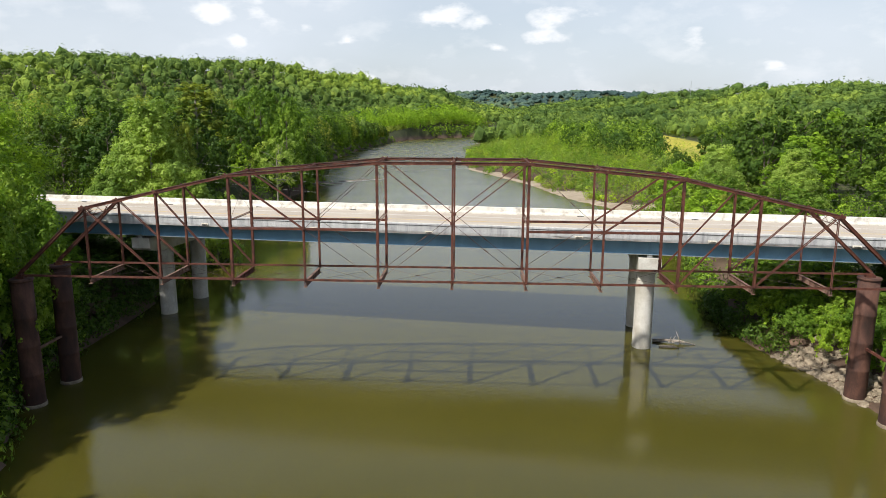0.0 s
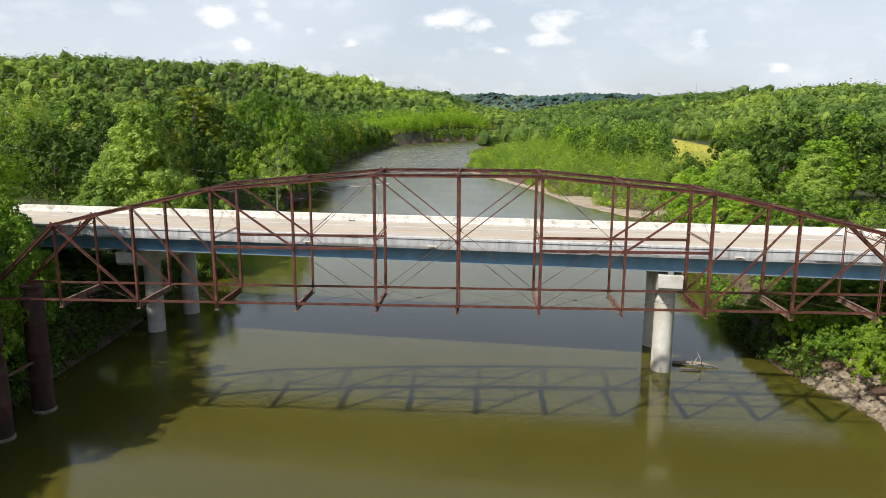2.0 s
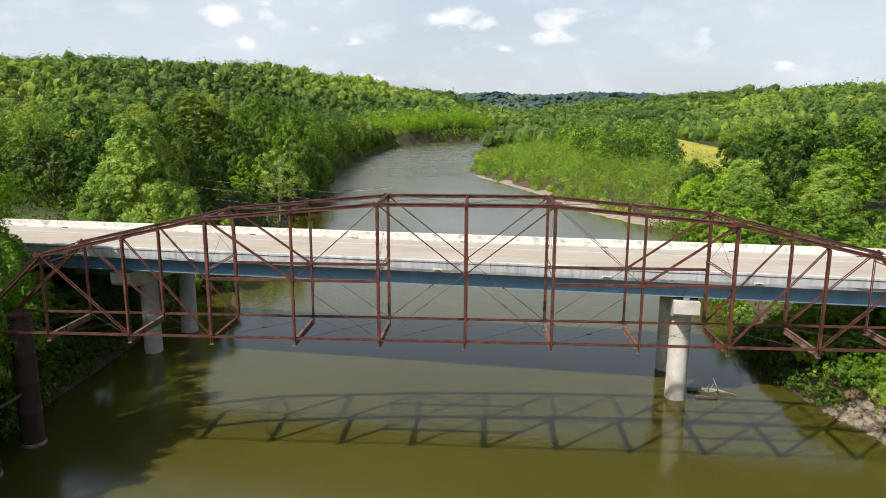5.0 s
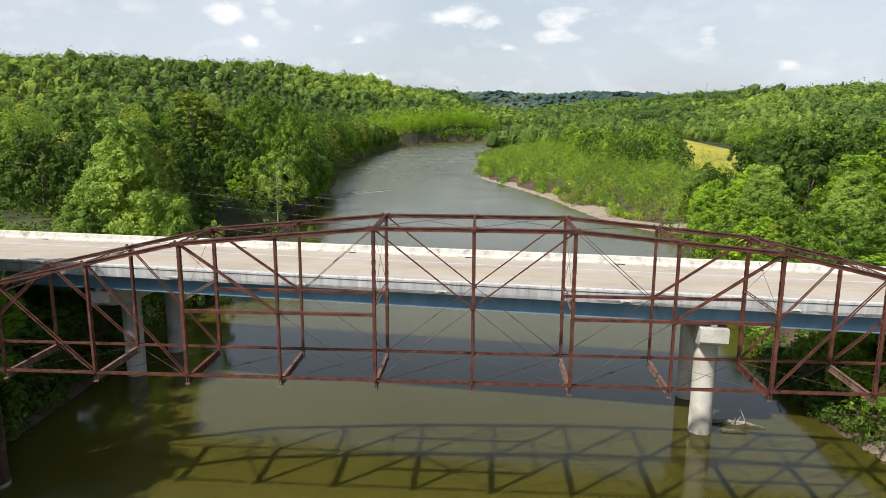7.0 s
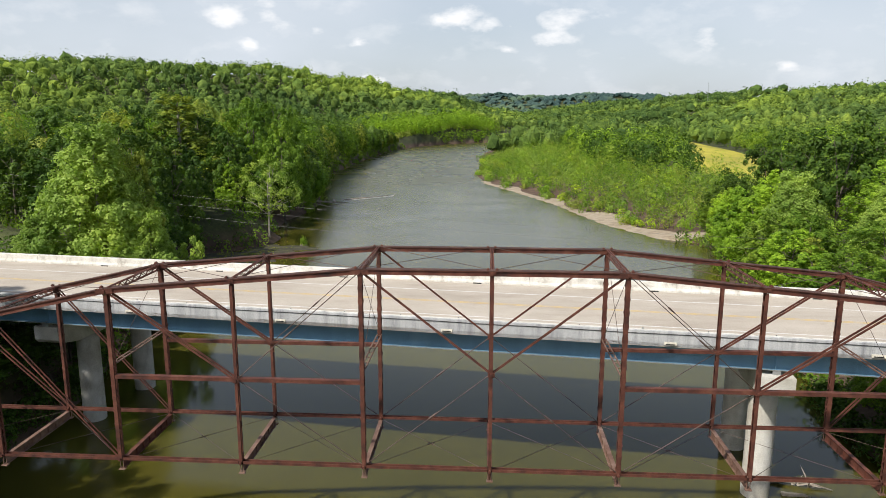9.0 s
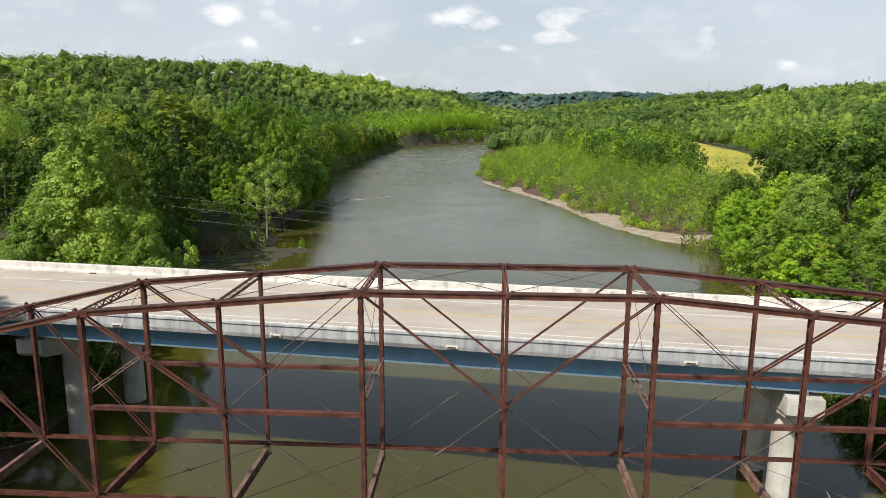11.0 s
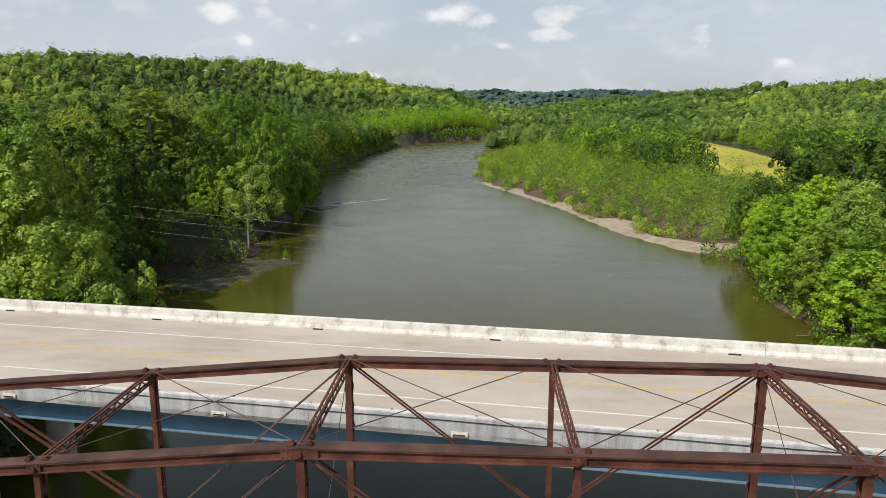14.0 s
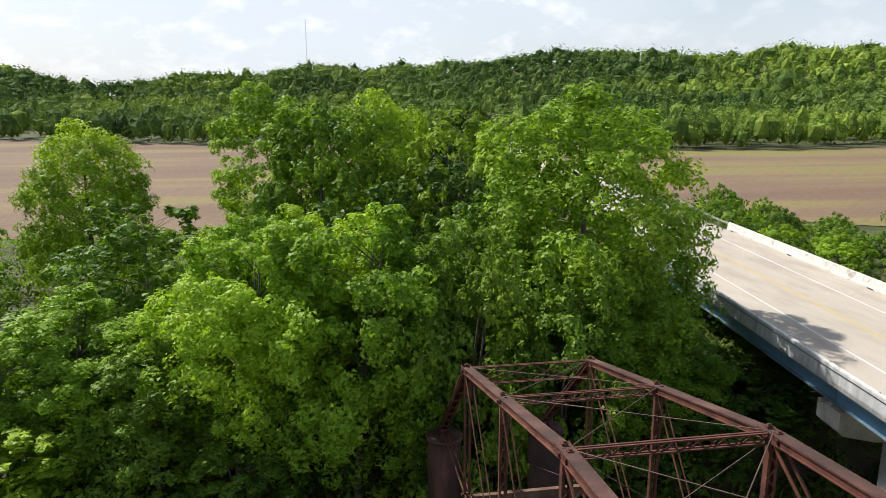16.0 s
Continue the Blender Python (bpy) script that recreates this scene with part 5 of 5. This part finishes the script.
g = np.random.default_rng(21)
x, y = scatter(g, 6000, -170, -50, 70, 345, 11.0)
ok = grow(x, y, 2.5) & ~((np.interp(y, BANK_Y, BANK_L) - x < 26) & (y < 195) & (y < 128)) & ~((np.interp(y, BANK_Y, BANK_L) - x < 12) & (y < 195))
x, y = x[ok], y[ok]
left = (np.interp(y, BANK_Y, BANK_L) - x) > 0
x, y = x[left], y[left]
x, y = x[(y > 92) | (x > -80)], y[(y > 92) | (x > -80)]
ex, ey = edge_row(g, -1, 128, 545, 3.4, 2.0, 6.5)
ex = ex + np.where(ey < 215, 2.2, 1.0)
x, y = np.concatenate([x, ex]), np.concatenate([y, ey])
hh = g.uniform(12, 25, len(x))
hh[-len(ex):] = g.uniform(0.55, 1.0, len(ex)) * np.interp(ey, [205, 225, 390, 440], [17, 23, 23, 13])
ph = np.arange(len(x)) * 0.618 % 1
for mat, lo, hi, lab in ((LEAF_DARK, 0.0, 0.42, "deep green woods along the river bank"), (LEAF_MID, 0.42, 0.75, "mid-green broadleaf woods along the river"), (LEAF_FRESH, 0.75, 0.88, "fresh green trees among the bank woods"), (LEAF_OLIVE, 0.88, 1.01, "pale olive trees among the bank woods")):
    for near, m, per, leaf in ((True, 24, 58, 0.36), (False, 16, 32, 0.56)):
        s = (ph >= lo) & (ph < hi) & ((y < 190) == near)
        r = np.clip(hh[s] * g.uniform(0.28, 0.36, s.sum()), 2.6, 7.2)
        v, f = round_crowns(x[s], y[s], ground_z(x[s], y[s]), r, hh[s], m, per, np.full(s.sum(), leaf), g)
        tagged(new("bank_woods", array_mesh("bank_woods", v, f, mat)), lab, "woods", kind="stuff")

# undergrowth of the near banks
x, y = scatter(g, 6000, -104, -23, -60, 134, 4.6)
dl = np.interp(y, BANK_Y, BANK_L) - x
ok = grow(x, y, 1.0) & (dl > 0.6) & ~((x < -66) & (y > 66) & (y < 82))
x, y = x[ok], y[ok]
x2, y2 = scatter(g, 2500, 34, 80, -60, 112, 4.0)
dr = x2 - np.interp(y2, BANK_Y, BANK_R)
ok = grow(x2, y2, 1.0) & (dr > 2.2) & ~((y2 > 3) & (y2 < 25) & (dr < 5.0))
ex, ey = edge_row(g, 1, 36, 122, 1.9, -0.6, 1.6)
ex2, ey2 = edge_row(g, -1, -60, 110, 1.9, -0.4, 1.5)
ok2 = np.abs(ex2 * RN.x + ey2 * RN.y - ROAD_MID) > 9
x, y = np.concatenate([x, x2[ok], ex, ex2[ok2]]), np.concatenate([y, y2[ok], ey, ey2[ok2]])
ph = np.arange(len(x)) * 0.618 % 1
# the deep green share stands in for shade under the trees
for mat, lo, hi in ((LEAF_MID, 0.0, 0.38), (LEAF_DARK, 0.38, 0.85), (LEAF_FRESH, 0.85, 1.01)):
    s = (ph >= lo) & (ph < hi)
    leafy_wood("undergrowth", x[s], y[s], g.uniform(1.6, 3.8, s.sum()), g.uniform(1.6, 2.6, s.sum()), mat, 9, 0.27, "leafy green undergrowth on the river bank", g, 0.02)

# brush on the slopes beside and below the road bridge, and along the far left bank
x, y = scatter(g, 900, -62, -36, -6, 42, 2.3)
dl = np.interp(y, BANK_Y, BANK_L) - x
x, y = x[dl > 0.2], y[dl > 0.2]
x2, y2 = scatter(g, 500, 29, 50, 15.5, 36, 2.2)
dr = x2 - np.interp(y2, BANK_Y, BANK_R)
ex, ey = edge_row(g, -1, -8, 42, 0.9, -0.1, 1.3)
ex2, ey2 = edge_row(g, 1, 15.5, 36, 0.9, -0.2, 1.3)
x, y = np.concatenate([x, x2[dr > 0.3], ex, ex2]), np.concatenate([y, y2[dr > 0.3], ey, ey2])
# brush under the deck is added; dark leaves stand in for deep shade
leafy_wood("bank_brush", x, y, g.uniform(0.9, 2.3, len(x)), g.uniform(1.0, 1.8, len(x)), LEAF_DARK, 14, 0.17, "low brush added below the bridge, its dark leaves standing in for shade", g, 0.02)
x, y = edge_row(g, -1, 160, 560, 4.4, -0.4, 2.4)
leafy_wood("bank_brush", x, y, g.uniform(1.6, 4.2, len(x)), g.uniform(1.2, 2.6, len(x)), LEAF_MID, 14, 0.34, "scattered green brush on the eroded river bank", g, 0.02)

# willow scrub on the sand bar
x, y = scatter(g, 9000, -15, 150, 122, 430, 4.0)
dr = x - np.interp(y, BANK_Y, BANK_R)
ok = (dr > np.where(y < 160, 5.5, 3.4) + 2.2 * np.sin(y * 0.21) + 1.4 * np.sin(y * 0.53)) & (dr < 62 - np.clip((y - 300) * 0.1, 0, 20)) & ~inside(x, y, YELLOW_FIELD)
x, y, dr = x[ok], y[ok], dr[ok]
hh = np.interp(dr, [6, 14, 26, 45, 62], [2.2, 3.8, 5.6, 6.6, 7.2]) * (g.uniform(0.6, 1.25, len(x)) + 0.7 * (g.random(len(x)) < 0.16))
ph = np.arange(len(x)) * 0.618 % 1
for mat, lo, hi in ((LEAF_BRIGHT, 0.0, 0.10), (LEAF_FRESH, 0.10, 0.42), (LEAF_OLIVE, 0.42, 0.58), (LEAF_MID, 0.58, 0.84), (LEAF_SILVER, 0.84, 1.01)):
    s = (ph >= lo) & (ph < hi)
    leafy_wood("willow_scrub", x[s], y[s], hh[s], 1.2 + hh[s] * 0.24, mat, 19, 0.22, "thick green willow scrub on the sand bar", g, 0.05)

# woods on the right behind the bar
x, y = scatter(g, 9000, 50, 260, 60, 430, 10.5)
dr = x - np.interp(y, BANK_Y, BANK_R)
ok = grow(x, y) & (dr > 50) & ~((x < 100) & (y < 135)) & ~inside(x, y, [(48, 112), (104, 340), (150, 340), (70, 112)])
x, y = x[ok], y[ok]
hh = g.uniform(11, 19, len(x))
ph = np.arange(len(x)) * 0.618 % 1
for mat, lo, hi in ((LEAF_DARK, 0.0, 0.45), (LEAF_MID, 0.45, 0.8), (LEAF_BRIGHT, 0.8, 1.01)):
    s = (ph >= lo) & (ph < hi)
    v, f = round_crowns(x[s], y[s], ground_z(x[s], y[s]), g.uniform(4.6, 6.8, s.sum()), hh[s], 14, 26, np.full(s.sum(), 0.58), g)
    tagged(new("valley_woods", array_mesh("valley_woods", v, f, mat)), "green valley woods behind the river bar", "woods", kind="stuff")

# hillsides: polar rings round a spot near the camera, denser and smaller-crowned near
px, py, pr = [], [], []
R = 250.0
while R < 1750:
    step = R * 0.0092 + 4.6
    for az in np.arange(-52, 138, math.degrees(step / R)):
        limit = 1000 if az > 14 else 1500 if az > 4 else 1750 if az > -12 else 1350
        if R < limit:
            px.append(-3 - R * math.sin(radians(az)))
            py.append(R * math.cos(radians(az)))
            pr.append(step)
    R += step * 0.95
px, py, pr = np.array(px), np.array(py), np.array(pr)
px += g.normal(size=len(px)) * pr * 0.38
py += g.normal(size=len(py)) * pr * 0.38
ok = grow(px, py, 4.0) & ~((px < -290) & (px > -545) & (np.abs((py + 5) / (px + 3.5) + 0.2215) < 0.03)) & ~((px < np.interp(py, [540, 760], [-60, 60]) + 20) & (px > np.interp(py, [540, 760], [-130, -25])) & (py > 540) & (py < 790)) & ~((px > -15) & (px < 260) & (py < 430)) & ~((px < -50) & (px > -190) & (py < 345) & (py > 60))
px, py, pr = px[ok], py[ok], pr[ok]
hz = ground_z(px, py)
th = g.uniform(10, 16, len(px)) + 4.0 * (g.random(len(px)) < 0.12)
# trees hidden from that spot, at the camera's height, are left out
dist = np.hypot(px + 3, py)
slope = (hz + th - 16) / dist
bins = np.floor(np.degrees(np.arctan2(-(px + 3), py)) / 0.6).astype(int)
best, keep = {}, np.zeros(len(px), bool)
for i in np.argsort(dist):
    b = bins[i]
    keep[i] = slope[i] > best.get(b, -1) - 0.002
    best[b] = max(best.get(b, -1), slope[i] - 0.003)
px, py, pr, hz, th, dist = px[keep], py[keep], pr[keep], hz[keep], th[keep], dist[keep]
big = np.clip(np.exp(g.normal(size=len(px)) * 0.28), 0.6, 1.6)
wide, th = pr * 0.56 * big, th * (0.60 + 0.40 * big)


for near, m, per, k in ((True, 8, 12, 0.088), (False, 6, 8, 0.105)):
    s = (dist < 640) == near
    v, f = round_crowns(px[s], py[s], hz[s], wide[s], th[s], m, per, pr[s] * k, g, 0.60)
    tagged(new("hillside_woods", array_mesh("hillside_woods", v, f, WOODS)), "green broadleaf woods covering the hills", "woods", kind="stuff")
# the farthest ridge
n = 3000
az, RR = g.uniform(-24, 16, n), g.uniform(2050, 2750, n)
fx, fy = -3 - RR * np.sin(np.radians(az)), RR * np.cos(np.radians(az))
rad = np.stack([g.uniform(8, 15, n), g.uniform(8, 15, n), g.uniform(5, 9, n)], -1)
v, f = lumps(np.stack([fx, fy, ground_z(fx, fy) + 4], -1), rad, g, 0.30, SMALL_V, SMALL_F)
tagged(new("distant_woods", array_mesh("distant_woods", v, f, WOODS_FAR)), "woods on the farthest ridge, blue haze put into their leaf colour", "woods", kind="stuff")
# young bright trees in rows on the far left bank
bx, by = [], []
for row in range(9):
    for i in range(46):
        f = i / 45
        bx.append(-92 + 104 * f - row * 4.6 + g.normal() * 0.9)
        by.append(562 + 176 * f + 22 * math.sin(f * 3.1) * 0.4 + row * 6.2 + g.normal() * 0.9)
bx, by = np.array(bx), np.array(by)
leafy_wood("young_trees", bx, by, g.uniform(11.5, 14.5, len(bx)), g.uniform(2.9, 3.7, len(bx)), LEAF_BRIGHT, 15, 0.62, "bright green young trees planted along the far bank", g, 0.05)
# shrubs along the foot of the planted rows
sx, sy = edge_row(g, -1, 560, 760, 4.0, 5.0, 12.0)
leafy_wood("shore_scrub", sx, sy, g.uniform(2.5, 5.0, len(sx)), g.uniform(2.2, 4.0, len(sx)), LEAF_OLIVE, 9, 0.6, "pale olive scrub on the far shore", g, 0.03)

# ---------------------------------------------------------------- shore details
def wavy_patch(name, cx, cy, rx, ry, z, mat, label, category, seed, kind="structure"):
    gg = np.random.default_rng(seed)
    ph = gg.random(5) * 6
    geo = Geo()
    m = 64
    ring = []
    for i in range(m):
        t = 2 * math.pi * i / m
        k = 1 + 0.18 * math.sin(3 * t + ph[0]) + 0.12 * math.sin(7 * t + ph[1]) + 0.08 * math.sin(13 * t + ph[2])
        ring.append((cx + rx * k * math.cos(t), cy + ry * k * math.sin(t), z))
    low = [(cx + (p[0] - cx) * 1.06, cy + (p[1] - cy) * 1.06, z - 0.12) for p in ring]
    geo.add(ring, [tuple(range(m))])
    geo.add(ring + low, [(i, m + i, m + (i + 1) % m, (i + 1) % m) for i in range(m)])
    return solid(name, geo, mat, label, category, kind=kind)


wavy_patch("mud_flat", -43.5, 107, 7.0, 4.4, -10.93, MUD, "wet brown mud flat with weeds at the river's edge", "mud", 3)
wavy_patch("mud_flat", -47.5, 97, 8.5, 8.5, -10.965, MUD, "shallow weedy mud flat beside the bank", "mud", 4)
weeds = np.random.default_rng(5)
wp = np.stack([-47.5 + weeds.normal(size=2600) * 4.2, 99 + weeds.normal(size=2600) * 6.0, np.full(2600, -10.9)], -1)
wp = wp[np.sin(wp[:, 0] * 1.1 + np.sin(wp[:, 1] * 0.7) * 2) + np.sin(wp[:, 1] * 1.7) > -0.2]
v, f = leaf_quads(wp, unit(weeds.normal(size=wp.shape) * 0.6 + np.array([0, 0, 1.0])), 0.07 + 0.11 * weeds.random(len(wp)), weeds)
tagged(new("water_weeds", array_mesh("water_weeds", v, f, LEAF_OLIVE)), "pale green weeds floating in the shallows", "weeds", kind="stuff")

# sand along the bar, laid on the slope of the bank
sand_y = np.arange(121, 262, 2.0)
strip_v, strip_f = [], []
for i, sy in enumerate(sand_y):
    xr = float(np.interp(sy, BANK_Y, BANK_R))
    for j, dd in enumerate((0.2, 1.2, 2.4, 3.8, 5.4, 7.0)):
        dd = dd * ((1.05 if sy < 165 else 0.62) + 0.25 * math.sin(sy * 0.17)) + 0.6 * math.sin(sy * 0.31 + j) * (j > 0)
        strip_v.append((xr + dd, sy + 0.4 * math.sin(dd), gz(xr + dd, sy) + 0.10 + 0.05 * math.sin(sy * 0.9 + dd)))
for i in range(len(sand_y) - 1):
    for j in range(5):
        a = i * 6 + j
        strip_f.append((a, a + 1, a + 7, a + 6))
solid("sand_bar", Geo().add(strip_v, strip_f), SAND, "pale sandy beach below the willow scrub", "sand", kind="structure", smooth=True)

# riprap stones on the right bank
stones = []
for i in range(7):
    gg = np.random.default_rng(40 + i)
    vv = ICO_V[:, :] * (1 + 0.28 * (gg.random((len(ICO_V), 1)) * 2 - 1)) * gg.uniform(0.7, 1.2, 3)
    vv[:, 2] *= 0.7
    stones.append(array_mesh("stone", vv, ICO_F, ROCK))
riprap = thing("riprap", "heap of pale tan riprap stones on the bank", "stones", at=(34, 14, gz(34, 14)))
gg = np.random.default_rng(9)
for i in range(270):
    y = gg.uniform(3.5, 15.5)
    x = float(np.interp(y, BANK_Y, BANK_R)) + abs(gg.normal()) * 1.7 - 0.25
    s = gg.uniform(0.16, 0.50)
    st = new("stone", stones[i % 7])
    st.parent = riprap
    st.matrix_basis = pose(x - riprap.location.x, y - riprap.location.y, max(gz(x, y), WATER_Z - 0.1) - riprap.location.z + s * 0.25, gg.uniform(-25, 25), gg.uniform(-25, 25), gg.uniform(0, 360)) @ Matrix.Diagonal((s, s, s, 1))


def snag(name, pts, r, twigs, seed, label):
    gg = np.random.default_rng(seed)
    ob = thing(name, label, "driftwood", "driftwood", at=pts[0])
    o = Vector(pts[0])
    geo = Geo().tube([Vector(p) - o for p in pts], [r * (1 - 0.75 * i / (len(pts) - 1)) for i in range(len(pts))], 8)
    part("log", geo, DRIFT, ob, smooth=True)
    for i in range(twigs):
        a = Vector(pts[0]).lerp(Vector(pts[-1]), gg.uniform(0.05, 0.85)) - o
        d = Vector((gg.normal(), gg.normal(), abs(gg.normal()) + 0.2)).normalized() * gg.uniform(0.5, 1.7)
        part("branch", Geo().tube([a, a + d * 0.5 + Vector((0, 0, 0.1)), a + d], [r * 0.4, r * 0.25, r * 0.08], 5), DRIFT, ob)


snag("snag", [(20.9, 19.6, -10.9), (22.2, 19.4, -10.75), (23.6, 19.1, -10.7), (25.1, 18.6, -10.95)], 0.20, 7, 1, "bleached driftwood snag lodged beside the pier")
snag("snag", [(21.2, 17.9, -10.98), (22.6, 17.7, -10.9), (23.1, 17.6, -10.95)], 0.22, 0, 2, "short pale floating log beside the pier")
snag("snag", [(-46.6, 191, -10.98), (-40, 198, -10.9), (-31.6, 206, -10.85)], 0.25, 5, 3, "long dark log lying across the current")
snag("snag", [(-51.5, 176, -9.6), (-47, 181, -10.6), (-44, 184, -10.9)], 0.28, 12, 4, "tangle of bleached driftwood on the bank")
snag("snag", [(-52.5, 170, -9.2), (-48.5, 172, -10.4), (-46.5, 173, -10.9)], 0.22, 9, 5, "grey driftwood caught on the bank")
snag("snag", [(-39.0, 110.5, -10.85), (-37.6, 110.9, -10.8)], 0.14, 0, 6, "small white log at the tip of the mud flat")
snag("snag", [(44, 66, -9.5), (41, 68, -9.8), (37, 70, -10.8)], 0.12, 12, 7, "bare grey fallen branches over the water")
foam = Geo()
for i in range(26):
    f0 = i / 26
    x, y = -46 + 14 * f0, 190.4 + 14.5 * f0
    foam.add([(x, y, WATER_Z + 0.03), (x + 0.8, y + 0.7, WATER_Z + 0.03), (x + 0.85, y - 0.5 - 0.6 * math.sin(i) ** 2, WATER_Z + 0.03), (x + 0.05, y - 1.1 - 0.5 * math.sin(i * 2.1), WATER_Z + 0.03)], [(0, 3, 2, 1)])
solid("foam", foam, WHITE_LINE, "white foam where the current breaks over the log", "foam", kind="structure")

# dry twigs on the left pier cap
nest = thing("twig_heap", "heap of dry twigs and debris on the pier cap", "twigs", at=road(-38.2, 18.3, -1.05))
gg = np.random.default_rng(17)
for i in range(46):
    a = Vector((gg.normal() * 0.42, gg.normal() * 0.34, 0.06 + 0.4 * gg.random() ** 2))
    d = Vector((gg.normal(), gg.normal(), gg.normal() * 0.22)).normalized() * gg.uniform(0.4, 0.9)
    part("twig", Geo().tube([a - d * 0.5, a + d * 0.5], [0.022, 0.012], 5), DRIFT, nest)

# power line across the river
POLES = [(-96, 86), (206, 47.9)]
for x, y in POLES:
    z = gz(x, y)
    pole = thing("power_pole", "grey wooden power pole with a crossarm beside the field", "pole", "power poles", at=(x, y, z))
    part("pole", Geo().tube([(0, 0, -0.5), (0, 0, 6), (0, 0, 7.8 - z)], [0.19, 0.16, 0.12], 10), POLE, pole, smooth=True)
    part("crossarm", Geo().beam((0, -1.2, 7.2 - z), (0, 1.2, 7.2 - z), 0.12, 0.14), POLE, pole)
    for o in (-1.1, 0.0, 1.1):
        part("insulator", Geo().tube([(0, o, 7.2 - z), (0, o, 7.5 - z)], [0.05, 0.035], 8), GALV, pole)
for o, dz in ((-1.1, 7.45), (0.0, 5.9), (1.1, 4.0)):
    pts = []
    for i in range(41):
        t = i / 40
        x = POLES[0][0] + (POLES[1][0] - POLES[0][0]) * t
        y = POLES[0][1] + (POLES[1][1] - POLES[0][1]) * t + o * 0.3
        pts.append((x, y, dz - 8.6 * 4 * t * (1 - t)))
    solid("power_wire", Geo().tube(pts, [0.012] * 41, 5), WIRE, "thin pale power wire sagging across the river", "wire", "power wires")

# masts on the hills and a pale farm building by the road
for x, y, top_z in ((358, 1134, 70), (-898, -29, 113)):
    z = gz(x, y)
    mast = thing("radio_mast", "tall slender red and white radio mast on the ridge", "mast", "radio masts", at=(x, y, z))
    hgt = top_z - z
    for a in range(3):
        c, s = math.cos(a * 2.094) * 0.5, math.sin(a * 2.094) * 0.5
        part("leg", Geo().tube([(c, s, 0), (c, s, hgt)], [0.055, 0.04], 5), GALV, mast)
    br = Geo()
    nb = int(hgt / 2)
    for i in range(nb):
        for a in range(3):
            p = Vector((math.cos(a * 2.094) * 0.5, math.sin(a * 2.094) * 0.5, hgt * i / nb))
            q = Vector((math.cos((a + 1) * 2.094) * 0.5, math.sin((a + 1) * 2.094) * 0.5, hgt * (i + 1) / nb))
            br.beam(p, q, 0.06, 0.06)
    part("bracing", br, GALV, mast)
shed = thing("farm_shed", "long pale metal farm shed far beside the road", "shed", at=(-520, 132, gz(-520, 132)))
part("wall", Geo().beam((-14, 0, 2), (14, 0, 2), 10, 4), GALV, shed)
part("roof", Geo().add([(-14.6, -5.6, 4), (14.6, -5.6, 4), (14.6, 0, 6), (-14.6, 0, 6), (-14.6, 5.6, 4), (14.6, 5.6, 4)], [(0, 1, 2, 3), (3, 2, 5, 4), (0, 3, 4), (1, 5, 2), (0, 4, 5, 1)]), OUTLET, shed, "pale metal roof")
